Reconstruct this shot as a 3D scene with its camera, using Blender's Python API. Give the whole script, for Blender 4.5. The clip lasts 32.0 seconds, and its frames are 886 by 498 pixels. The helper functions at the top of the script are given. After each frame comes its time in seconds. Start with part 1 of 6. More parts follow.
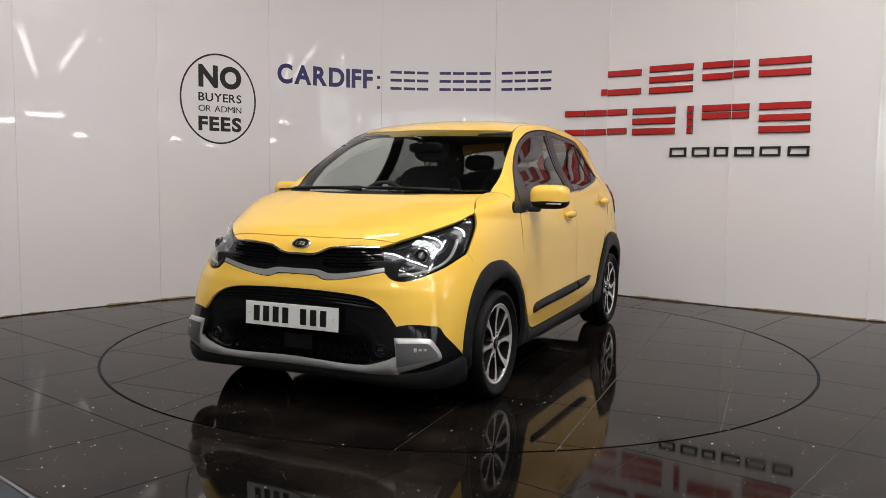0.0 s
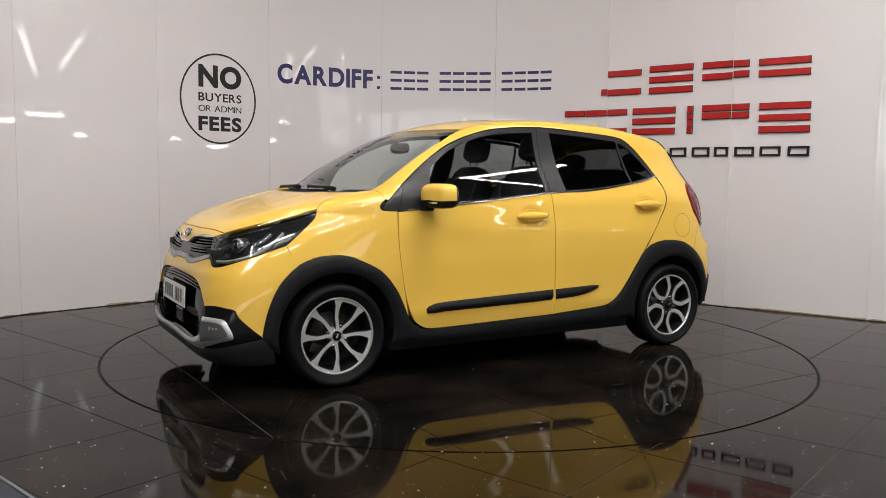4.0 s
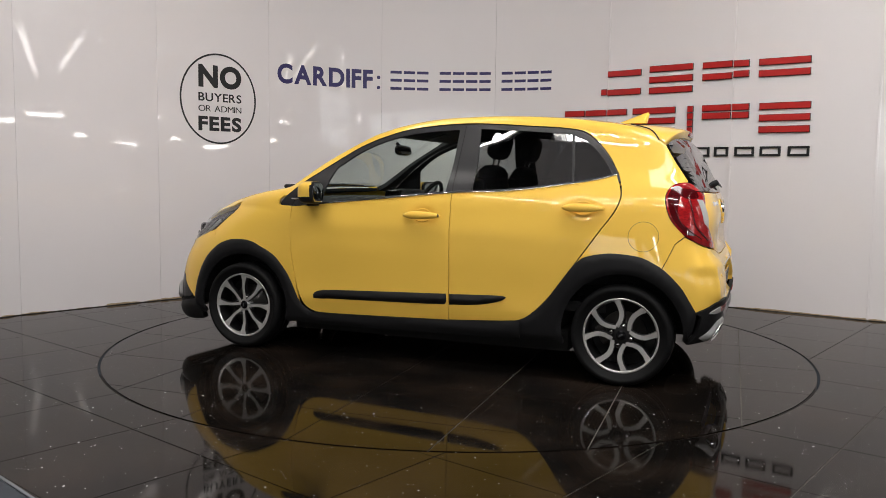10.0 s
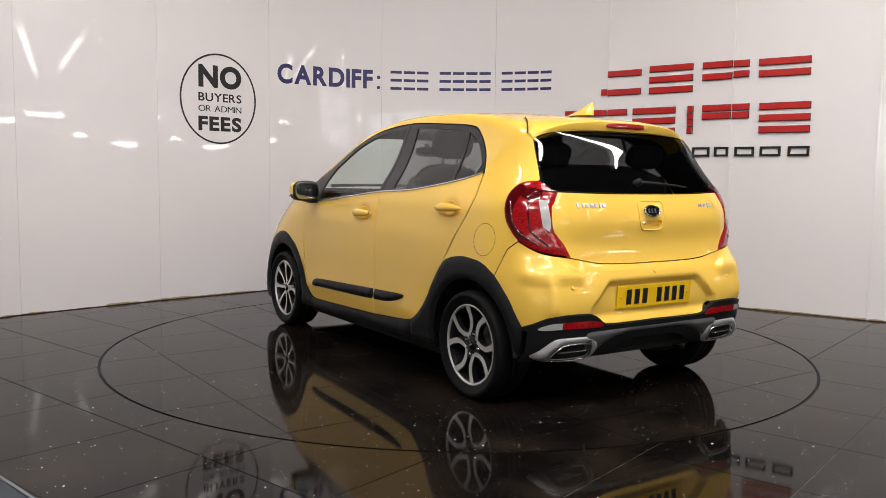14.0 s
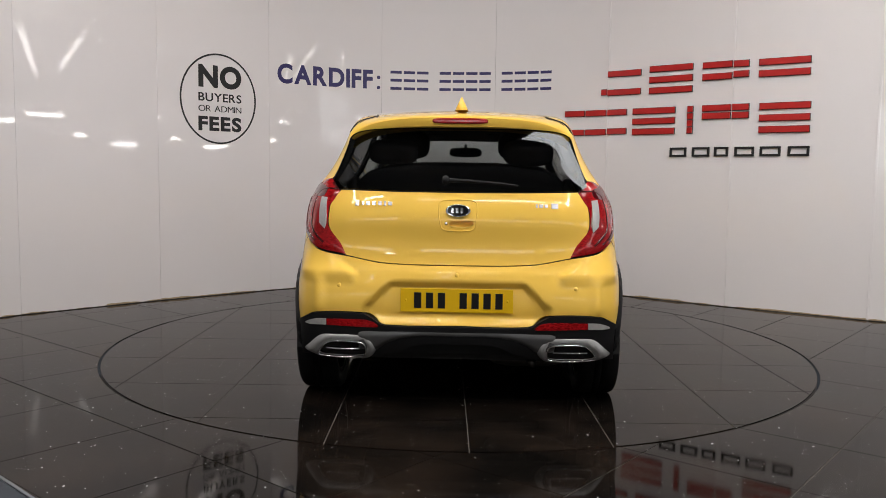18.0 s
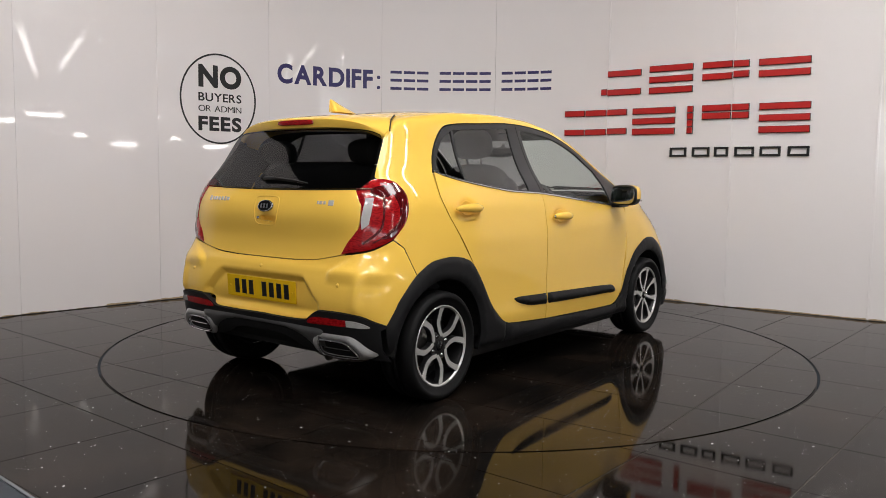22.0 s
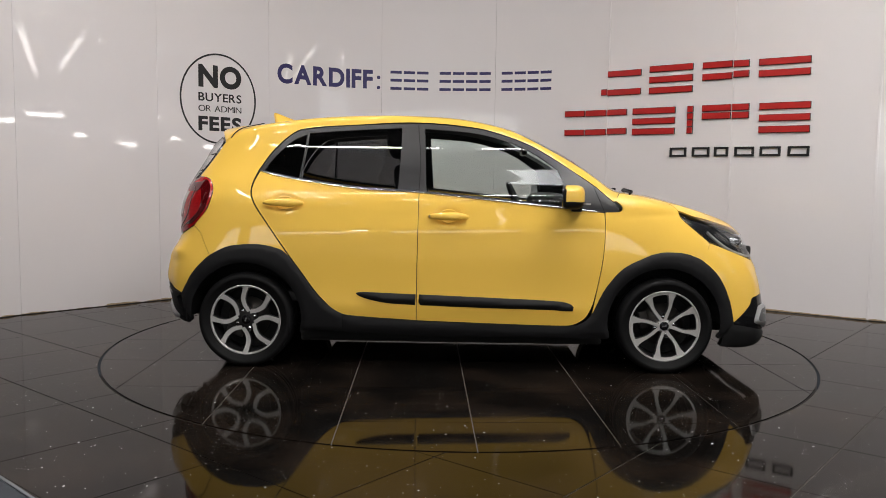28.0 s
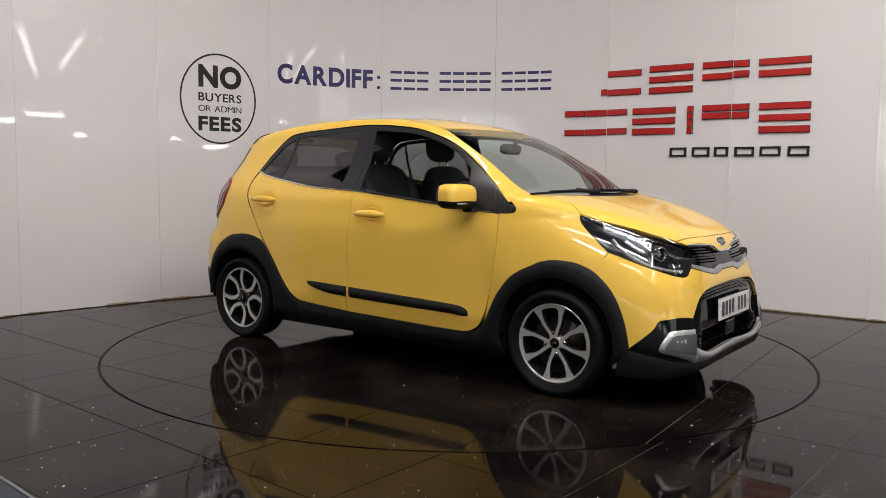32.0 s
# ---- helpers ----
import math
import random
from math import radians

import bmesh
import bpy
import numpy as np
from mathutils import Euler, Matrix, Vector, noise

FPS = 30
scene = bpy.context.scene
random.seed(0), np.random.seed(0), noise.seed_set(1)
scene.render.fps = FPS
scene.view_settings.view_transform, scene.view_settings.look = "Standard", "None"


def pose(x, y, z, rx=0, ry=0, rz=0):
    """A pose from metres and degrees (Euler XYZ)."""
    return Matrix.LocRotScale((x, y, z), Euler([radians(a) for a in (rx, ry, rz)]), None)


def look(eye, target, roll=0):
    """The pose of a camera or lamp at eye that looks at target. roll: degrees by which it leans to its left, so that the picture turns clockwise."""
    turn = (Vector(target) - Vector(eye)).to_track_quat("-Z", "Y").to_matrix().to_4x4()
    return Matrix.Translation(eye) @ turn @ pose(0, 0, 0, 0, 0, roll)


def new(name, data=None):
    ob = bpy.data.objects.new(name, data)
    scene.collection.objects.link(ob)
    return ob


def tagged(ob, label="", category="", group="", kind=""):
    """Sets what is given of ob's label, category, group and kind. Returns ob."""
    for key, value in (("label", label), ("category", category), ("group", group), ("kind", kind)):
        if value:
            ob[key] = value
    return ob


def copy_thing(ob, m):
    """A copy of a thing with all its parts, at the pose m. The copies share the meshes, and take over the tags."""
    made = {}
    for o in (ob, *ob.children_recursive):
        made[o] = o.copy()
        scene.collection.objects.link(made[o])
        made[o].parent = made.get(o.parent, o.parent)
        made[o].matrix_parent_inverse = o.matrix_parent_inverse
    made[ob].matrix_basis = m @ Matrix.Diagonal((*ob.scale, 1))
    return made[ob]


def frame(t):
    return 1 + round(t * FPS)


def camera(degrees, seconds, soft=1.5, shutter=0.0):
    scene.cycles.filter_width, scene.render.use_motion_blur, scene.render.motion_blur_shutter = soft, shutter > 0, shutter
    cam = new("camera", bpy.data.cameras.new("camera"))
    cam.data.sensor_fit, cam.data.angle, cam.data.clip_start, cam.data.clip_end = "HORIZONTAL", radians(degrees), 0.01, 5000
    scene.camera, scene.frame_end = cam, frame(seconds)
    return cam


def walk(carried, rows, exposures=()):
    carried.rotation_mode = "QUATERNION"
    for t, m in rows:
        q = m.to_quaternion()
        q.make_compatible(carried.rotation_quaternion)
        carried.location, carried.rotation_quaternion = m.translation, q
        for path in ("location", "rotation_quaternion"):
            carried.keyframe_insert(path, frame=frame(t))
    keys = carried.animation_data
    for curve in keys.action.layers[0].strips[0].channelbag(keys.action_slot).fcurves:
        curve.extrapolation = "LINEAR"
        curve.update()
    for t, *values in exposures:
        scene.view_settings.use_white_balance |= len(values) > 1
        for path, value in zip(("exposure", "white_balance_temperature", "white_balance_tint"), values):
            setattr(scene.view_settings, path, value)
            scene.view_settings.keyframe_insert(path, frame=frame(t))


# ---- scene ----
from mathutils.geometry import delaunay_2d_cdt

# ---------------------------------------------------------------- camera
EYE = (0.0, -5.407, 1.095)
cam = camera(57.31, 32.0, soft=0.5)
STAND = look(EYE, (-0.098, -0.028, 0.630), roll=0.73)
walk(cam, [(0.0, STAND), (32.0, STAND)], exposures=[(0.0, 0.06), (3.5, 0.06), (6.0, 0.0), (11.0, 0.03), (12.0, 0.27), (13.0, 0.29), (14.5, 0.29), (16.4, 0.0), (19.5, 0.0), (21.0, 0.10), (25.5, 0.10), (27.5, 0.0), (32.0, 0.0)])

# ---------------------------------------------------------------- light
world = bpy.data.worlds.new("showroom_air")
scene.world = world
world.use_nodes = True
world.node_tree.nodes["Background"].inputs[0].default_value = (0.75, 0.80, 0.90, 1)
world.node_tree.nodes["Background"].inputs[1].default_value = 0.05
scene.view_settings.exposure = 0.0


# ---------------------------------------------------------------- materials
def rgb(c):
    return (c[0], c[1], c[2], 1.0)


def material(name, base, rough=0.5, metal=0.0, coat=0.0, spec=0.5, grain=0.0, grain_scale=40.0, vary=0.0, vary_scale=3.0,
             rough_vary=0.0, transmission=0.0, ior=1.45, alpha=1.0, glow=0.0, glow_colour=None, bump_distance=0.002):
    """A surface with two scales of variation: broad patches (vary) and fine relief (grain)."""
    m = bpy.data.materials.new(name)
    m.use_nodes = True
    nt = m.node_tree
    b = nt.nodes["Principled BSDF"]
    b.inputs["Base Color"].default_value = rgb(base)
    b.inputs["Roughness"].default_value = rough
    b.inputs["Metallic"].default_value = metal
    b.inputs["Coat Weight"].default_value = coat
    b.inputs["Coat Roughness"].default_value = 0.02
    b.inputs["Specular IOR Level"].default_value = spec
    b.inputs["Transmission Weight"].default_value = transmission
    b.inputs["IOR"].default_value = ior
    b.inputs["Alpha"].default_value = alpha
    if glow:
        b.inputs["Emission Color"].default_value = rgb(glow_colour or base)
        b.inputs["Emission Strength"].default_value = glow
    co = nt.nodes.new("ShaderNodeTexCoord")
    if vary:
        n = nt.nodes.new("ShaderNodeTexNoise")
        n.inputs["Scale"].default_value, n.inputs["Detail"].default_value = vary_scale, 5.0
        nt.links.new(co.outputs["Object"], n.inputs["Vector"])
        mix = nt.nodes.new("ShaderNodeMix")
        mix.data_type = "RGBA"
        mix.inputs[6].default_value = rgb([c * (1 - vary) for c in base])
        mix.inputs[7].default_value = rgb([min(1.0, c * (1 + vary)) for c in base])
        nt.links.new(n.outputs["Fac"], mix.inputs[0])
        nt.links.new(mix.outputs[2], b.inputs["Base Color"])
        if rough_vary:
            r = nt.nodes.new("ShaderNodeMapRange")
            r.inputs["From Min"].default_value, r.inputs["From Max"].default_value = 0.3, 0.7
            r.inputs["To Min"].default_value, r.inputs["To Max"].default_value = max(0.0, rough - rough_vary), rough + rough_vary
            nt.links.new(n.outputs["Fac"], r.inputs["Value"])
            nt.links.new(r.outputs["Result"], b.inputs["Roughness"])
    if grain:
        n = nt.nodes.new("ShaderNodeTexNoise")
        n.inputs["Scale"].default_value, n.inputs["Detail"].default_value = grain_scale, 3.0
        nt.links.new(co.outputs["Object"], n.inputs["Vector"])
        bump = nt.nodes.new("ShaderNodeBump")
        bump.inputs["Strength"].default_value, bump.inputs["Distance"].default_value = grain, bump_distance
        nt.links.new(n.outputs["Fac"], bump.inputs["Height"])
        nt.links.new(bump.outputs["Normal"], b.inputs["Normal"])
    return m


def granite_material(name="polished_granite"):
    """Black polished granite with light mineral flecks and a faint haze of dust."""
    m = material(name, (0.012, 0.0115, 0.011), rough=0.045, spec=0.11)
    nt = m.node_tree
    b = nt.nodes["Principled BSDF"]
    b.inputs["Specular Tint"].default_value = (1.0, 0.84, 0.66, 1)
    co = nt.nodes.new("ShaderNodeTexCoord")
    v = nt.nodes.new("ShaderNodeTexVoronoi")
    v.inputs["Scale"].default_value = 24.0
    nt.links.new(co.outputs["Object"], v.inputs["Vector"])
    rnd = nt.nodes.new("ShaderNodeSeparateColor")
    nt.links.new(v.outputs["Color"], rnd.inputs[0])
    size = nt.nodes.new("ShaderNodeMapRange")
    size.inputs["From Min"].default_value, size.inputs["From Max"].default_value = 0.72, 1.0
    size.inputs["To Min"].default_value, size.inputs["To Max"].default_value = 0.0, 0.12
    nt.links.new(rnd.outputs[0], size.inputs["Value"])
    less = nt.nodes.new("ShaderNodeMath")
    less.operation = "LESS_THAN"
    nt.links.new(v.outputs["Distance"], less.inputs[0])
    nt.links.new(size.outputs["Result"], less.inputs[1])
    fine = nt.nodes.new("ShaderNodeTexVoronoi")
    fine.inputs["Scale"].default_value = 62.0
    nt.links.new(co.outputs["Object"], fine.inputs["Vector"])
    pick = nt.nodes.new("ShaderNodeSeparateColor")
    nt.links.new(fine.outputs["Color"], pick.inputs[0])
    grit = nt.nodes.new("ShaderNodeMapRange")
    grit.inputs["From Min"].default_value, grit.inputs["From Max"].default_value = 0.74, 1.0
    grit.inputs["To Min"].default_value, grit.inputs["To Max"].default_value = 0.0, 0.15
    nt.links.new(pick.outputs[0], grit.inputs["Value"])
    small = nt.nodes.new("ShaderNodeMath")
    small.operation = "LESS_THAN"
    nt.links.new(fine.outputs["Distance"], small.inputs[0])
    nt.links.new(grit.outputs["Result"], small.inputs[1])
    n = nt.nodes.new("ShaderNodeTexNoise")
    n.inputs["Scale"].default_value, n.inputs["Detail"].default_value = 2.2, 6.0
    nt.links.new(co.outputs["Object"], n.inputs["Vector"])
    dust = nt.nodes.new("ShaderNodeMix")
    dust.data_type = "RGBA"
    dust.inputs[6].default_value = (0.0040, 0.0034, 0.0030, 1)
    dust.inputs[7].default_value = (0.0160, 0.0112, 0.0085, 1)
    patch = nt.nodes.new("ShaderNodeMapRange")
    patch.inputs["From Min"].default_value, patch.inputs["From Max"].default_value = 0.42, 0.68
    nt.links.new(n.outputs["Fac"], patch.inputs["Value"])
    nt.links.new(patch.outputs["Result"], dust.inputs[0])
    mix = nt.nodes.new("ShaderNodeMix")
    mix.data_type = "RGBA"
    both = nt.nodes.new("ShaderNodeMath")
    both.operation = "MAXIMUM"
    nt.links.new(less.outputs[0], both.inputs[0])
    nt.links.new(small.outputs[0], both.inputs[1])
    nt.links.new(both.outputs[0], mix.inputs[0])
    nt.links.new(dust.outputs[2], mix.inputs[6])
    mix.inputs[7].default_value = (0.85, 0.86, 0.88, 1)
    nt.links.new(mix.outputs[2], b.inputs["Base Color"])
    r = nt.nodes.new("ShaderNodeMapRange")
    r.inputs["From Min"].default_value, r.inputs["From Max"].default_value = 0.35, 0.75
    r.inputs["To Min"].default_value, r.inputs["To Max"].default_value = 0.035, 0.085
    nt.links.new(n.outputs["Fac"], r.inputs["Value"])
    nt.links.new(r.outputs["Result"], b.inputs["Roughness"])
    return m


def wall_material():
    """White gloss wall sheets with faint waves and an uneven tone."""
    m = material("white_gloss_sheet", (0.78, 0.742, 0.752), rough=0.025, spec=0.5, vary=0.03, vary_scale=1.1, grain=0.10, grain_scale=1.6, bump_distance=0.01)
    return m


def car_paint():
    m = material("yellow_paint", (0.87, 0.545, 0.088), rough=0.40, coat=0.9, spec=0.15, vary=0.02, vary_scale=2.0, grain=0.02, grain_scale=900.0, bump_distance=0.0002)
    return m


PAINT = car_paint()
CLAD = material("black_grained_plastic", (0.011, 0.011, 0.012), rough=0.5, spec=0.2, vary=0.12, vary_scale=9.0, grain=0.25, grain_scale=700.0, bump_distance=0.0004)
GLOSS = material("gloss_black_plastic", (0.005, 0.005, 0.006), rough=0.08, spec=0.32, coat=0.1, vary=0.1)
PILLAR = material("satin_black_film", (0.020, 0.020, 0.022), rough=0.33, vary=0.08)
CHROME = material("chrome", (0.78, 0.78, 0.80), rough=0.09, metal=1.0, vary=0.04)
SATIN = material("satin_silver_paint", (0.46, 0.46, 0.465), rough=0.30, metal=0.5, vary=0.05, grain=0.05, grain_scale=500.0)
ALLOY = material("machined_alloy", (0.68, 0.67, 0.655), rough=0.24, metal=0.55, vary=0.08, vary_scale=18.0, grain=0.06, grain_scale=300.0)
RIMDARK = material("dark_grey_wheel_paint", (0.014, 0.014, 0.015), rough=0.3, metal=0.2, vary=0.1)
RUBBER = material("tyre_rubber", (0.006, 0.006, 0.0065), rough=0.6, spec=0.18, vary=0.15, vary_scale=14.0, grain=0.2, grain_scale=260.0)
STEEL = material("brake_steel", (0.075, 0.07, 0.066), rough=0.45, metal=0.8, vary=0.15, vary_scale=25.0)
LIP = material("black_lip_plastic", (0.013, 0.013, 0.0135), rough=0.40, spec=0.25, vary=0.15, vary_scale=9.0, grain=0.2, grain_scale=700.0, bump_distance=0.0004)
MESHBLACK = material("matt_black_grille", (0.004, 0.004, 0.004), rough=0.9, spec=0.0, vary=0.2)
UNDER = material("underbody_black", (0.008, 0.008, 0.008), rough=0.75, vary=0.2, vary_scale=6.0)
TRIM = material("charcoal_interior_trim", (0.025, 0.025, 0.027), rough=0.6, vary=0.12, vary_scale=8.0, grain=0.2, grain_scale=400.0)
LININGS = material("grey_headlining_cloth", (0.10, 0.098, 0.095), rough=0.9, vary=0.1, vary_scale=6.0, grain=0.2, grain_scale=300.0)
CLOTH = material("dark_grey_seat_cloth", (0.030, 0.030, 0.032), rough=0.85, vary=0.15, vary_scale=14.0, grain=0.3, grain_scale=350.0)


def glass_material(name, tint, rough=0.0, base=0.05):
    """Thin car glass: lets tinted light straight through and mirrors at the surface."""
    m = bpy.data.materials.new(name)
    m.use_nodes = True
    nt = m.node_tree
    nt.nodes.remove(nt.nodes["Principled BSDF"])
    out = nt.nodes["Material Output"]
    clear = nt.nodes.new("ShaderNodeBsdfTransparent")
    clear.inputs[0].default_value = rgb(tint)
    gloss = nt.nodes.new("ShaderNodeBsdfGlossy")
    gloss.inputs["Color"].default_value = (1, 1, 1, 1)
    gloss.inputs["Roughness"].default_value = rough
    f = nt.nodes.new("ShaderNodeLayerWeight")
    f.inputs[0].default_value = 0.5
    steep = nt.nodes.new("ShaderNodeMath")
    steep.operation = "POWER"
    steep.inputs[1].default_value = 5.0
    nt.links.new(f.outputs["Facing"], steep.inputs[0])
    scale = nt.nodes.new("ShaderNodeMath")
    scale.operation = "MULTIPLY_ADD"
    scale.inputs[1].default_value, scale.inputs[2].default_value = 0.85, base
    nt.links.new(steep.outputs[0], scale.inputs[0])
    mix = nt.nodes.new("ShaderNodeMixShader")
    nt.links.new(scale.outputs[0], mix.inputs[0])
    nt.links.new(clear.outputs[0], mix.inputs[1])
    nt.links.new(gloss.outputs[0], mix.inputs[2])
    nt.links.new(mix.outputs[0], out.inputs[0])
    return m


GLASS = glass_material("green_tinted_glass", (0.80, 0.855, 0.83))
PRIVACY = glass_material("privacy_glass", (0.30, 0.305, 0.31), base=0.07)
REAR_GLASS = glass_material("rear_privacy_glass", (0.28, 0.285, 0.29), base=0.04)
LENS = glass_material("clear_lens", (0.90, 0.92, 0.93), base=0.09)


def lamp_red():
    """Red lamp plastic over a faceted reflector: cells of deep and bright red under a clear coat."""
    m = material("red_lamp_lens", (0.30, 0.005, 0.008), rough=0.14, coat=0.6)
    nt = m.node_tree
    b = nt.nodes["Principled BSDF"]
    co = nt.nodes.new("ShaderNodeTexCoord")
    fit = nt.nodes.new("ShaderNodeMapping")
    fit.inputs["Scale"].default_value = (1.0, 1.0, 2.6)
    nt.links.new(co.outputs["Object"], fit.inputs[0])
    cells = nt.nodes.new("ShaderNodeTexVoronoi")
    cells.inputs["Scale"].default_value = 95.0
    nt.links.new(fit.outputs[0], cells.inputs["Vector"])
    tone = nt.nodes.new("ShaderNodeSeparateColor")
    nt.links.new(cells.outputs["Color"], tone.inputs[0])
    mix = nt.nodes.new("ShaderNodeMix")
    mix.data_type = "RGBA"
    mix.inputs[6].default_value, mix.inputs[7].default_value = (0.19, 0.003, 0.005, 1), (0.42, 0.010, 0.013, 1)
    nt.links.new(tone.outputs[0], mix.inputs[0])
    nt.links.new(mix.outputs[2], b.inputs["Base Color"])
    return m


REDLENS = lamp_red()
REDDEEP = material("deep_red_lamp_band", (0.075, 0.0015, 0.003), rough=0.10, coat=1.0, vary=0.1)
WHITELENS = material("frosted_white_lens", (0.46, 0.44, 0.435), rough=0.18, coat=0.6, vary=0.1, vary_scale=60.0)
PLATEW = material("white_plate", (0.80, 0.80, 0.79), rough=0.22, coat=0.4, vary=0.02)
PLATEY = material("yellow_plate", (0.82, 0.50, 0.012), rough=0.22, coat=0.4, vary=0.02)
INK = material("black_print", (0.010, 0.010, 0.011), rough=0.35, vary=0.05)
GRANITE = granite_material()
GROUT = material("grey_brown_grout", (0.10, 0.09, 0.08), rough=0.85, vary=0.25, vary_scale=4.0)
WALL = wall_material()
VINYL_K = material("black_vinyl", (0.012, 0.012, 0.013), rough=0.35, vary=0.05)
VINYL_B = material("navy_vinyl", (0.030, 0.024, 0.115), rough=0.38, vary=0.06)
RED_ACRYLIC = material("red_acrylic", (0.46, 0.016, 0.014), rough=0.32, coat=0.3, vary=0.06)
RED_SIDE = material("dark_red_acrylic_edge", (0.10, 0.012, 0.012), rough=0.5, vary=0.1)
SEAMLINE = material("grey_sealant", (0.46, 0.45, 0.44), rough=0.6, vary=0.1, vary_scale=10.0)
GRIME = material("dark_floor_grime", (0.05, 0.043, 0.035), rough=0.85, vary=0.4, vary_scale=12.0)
BRIGHT = material("polished_badge_metal", (0.72, 0.72, 0.72), rough=0.2, metal=0.5, vary=0.05)
FROST = material("frosted_lamp_plastic", (0.38, 0.375, 0.37), rough=0.25, coat=0.8, vary=0.25, vary_scale=45.0)


# ---------------------------------------------------------------- mesh helpers
def part(name, bm, mat, parent=None, label="", smooth=False):
    """Link a bmesh as one mesh object under a thing or a part."""
    me = bpy.data.meshes.new(name)
    bm.to_mesh(me)
    bm.free()
    return part_mesh(name, me, mat, parent, label, smooth)


def part_mesh(name, me, mat, parent=None, label="", smooth=False):
    for m in (mat if isinstance(mat, (list, tuple)) else [mat]):
        me.materials.append(m)
    if smooth:
        me.polygons.foreach_set("use_smooth", [True] * len(me.polygons))
    ob = new(name, me)
    if parent is not None:
        ob.parent = parent
    if label:
        ob["label"] = label
    return ob


def empty(name, m=None):
    ob = new(name)
    ob.empty_display_size = 0.2
    if m is not None:
        ob.matrix_basis = m
    return ob


def box(bm, cx, cy, cz, sx, sy, sz, bevel=0.0, rot=None, seg=2):
    r = bmesh.ops.create_cube(bm, size=1.0)
    vs = r["verts"]
    m = Matrix.Translation((cx, cy, cz)) @ (rot if rot is not None else Matrix.Identity(4)) @ Matrix.Diagonal((sx, sy, sz, 1))
    bmesh.ops.transform(bm, matrix=m, verts=vs)
    if bevel:
        es = list({e for v in vs for e in v.link_edges})
        bmesh.ops.bevel(bm, geom=es, offset=bevel, segments=seg, profile=0.7, affect="EDGES")
    return bm


def boxm(cx, cy, cz, sx, sy, sz, bevel=0.0, rot=None, seg=2):
    return box(bmesh.new(), cx, cy, cz, sx, sy, sz, bevel, rot, seg)


def lathe(bm, profile, n=64, axis="y"):
    """Spin a profile of (radius, along) round an axis."""
    rings = []
    for k in range(n):
        a = 2 * math.pi * k / n
        c, s = math.cos(a), math.sin(a)
        rings.append([bm.verts.new((r * c, h, r * s) if axis == "y" else (r * c, r * s, h)) for r, h in profile])
    for k in range(n):
        p, q = rings[k], rings[(k + 1) % n]
        for i in range(len(profile) - 1):
            bm.faces.new((p[i], p[i + 1], q[i + 1], q[i]))
    bmesh.ops.remove_doubles(bm, verts=bm.verts, dist=1e-5)
    bmesh.ops.recalc_face_normals(bm, faces=bm.faces)
    return bm


def tube(bm, pts, r, n=10, cap=True):
    """A round bar along points; r is one radius or one for each point."""
    pts = [Vector(p) for p in pts]
    rs = r if isinstance(r, (list, tuple)) else [r] * len(pts)
    rings = []
    up = Vector((0.13, 0.21, 1.0))
    for i, p in enumerate(pts):
        d = (pts[min(i + 1, len(pts) - 1)] - pts[max(i - 1, 0)]).normalized()
        u = d.cross(up)
        if u.length < 1e-3:
            u = d.cross(Vector((1, 0, 0)))
        u.normalize()
        w = d.cross(u)
        rings.append([bm.verts.new(p + rs[i] * (math.cos(2 * math.pi * k / n) * u + math.sin(2 * math.pi * k / n) * w)) for k in range(n)])
    for a, b in zip(rings, rings[1:]):
        for k in range(n):
            bm.faces.new((a[k], a[(k + 1) % n], b[(k + 1) % n], b[k]))
    if cap:
        bm.faces.new(rings[0][::-1])
        bm.faces.new(rings[-1])
    bmesh.ops.recalc_face_normals(bm, faces=bm.faces)
    return bm


def slab(bm, outline, z0, z1, bevel=0.0):
    """A flat plate of a 2D outline, between two heights."""
    vs = [bm.verts.new((x, y, z1)) for x, y in outline]
    f = bm.faces.new(vs)
    r = bmesh.ops.extrude_face_region(bm, geom=[f])
    bmesh.ops.translate(bm, vec=(0, 0, z0 - z1), verts=[v for v in r["geom"] if isinstance(v, bmesh.types.BMVert)])
    bmesh.ops.recalc_face_normals(bm, faces=bm.faces)
    if bevel:
        bmesh.ops.bevel(bm, geom=list(bm.edges), offset=bevel, segments=2, affect="EDGES")
    return bm


def rounded(pts, step=0.02, closed=True):
    """A smooth line through points (Catmull-Rom); a point with a third value is a hard corner."""
    p = [np.array(q[:2], float) for q in pts]
    hard = [len(q) > 2 for q in pts]
    n = len(p)
    out = []
    for i in range(n if closed else n - 1):
        a, b = p[i], p[(i + 1) % n]
        before = p[i - 1] if (closed or i > 0) else a
        after = p[(i + 2) % n] if (closed or i + 2 < n) else b
        length = np.linalg.norm(b - a)
        if length < 1e-9:
            continue
        ma = (b - a) if (hard[i] or not (closed or i > 0)) else (b - before) * length / max(1e-9, np.linalg.norm(b - a) + np.linalg.norm(a - before))
        mb = (b - a) if (hard[(i + 1) % n] or not (closed or i + 2 < n)) else (after - a) * length / max(1e-9, np.linalg.norm(b - a) + np.linalg.norm(after - b))
        k = max(1, int(math.ceil(length / step)))
        for j in range(k):
            t = j / k
            out.append(a * (1 + 2 * t) * (1 - t) ** 2 + ma * t * (1 - t) ** 2 + b * t * t * (3 - 2 * t) + mb * t * t * (t - 1))
    if not closed:
        out.append(p[-1])
    return np.array(out)


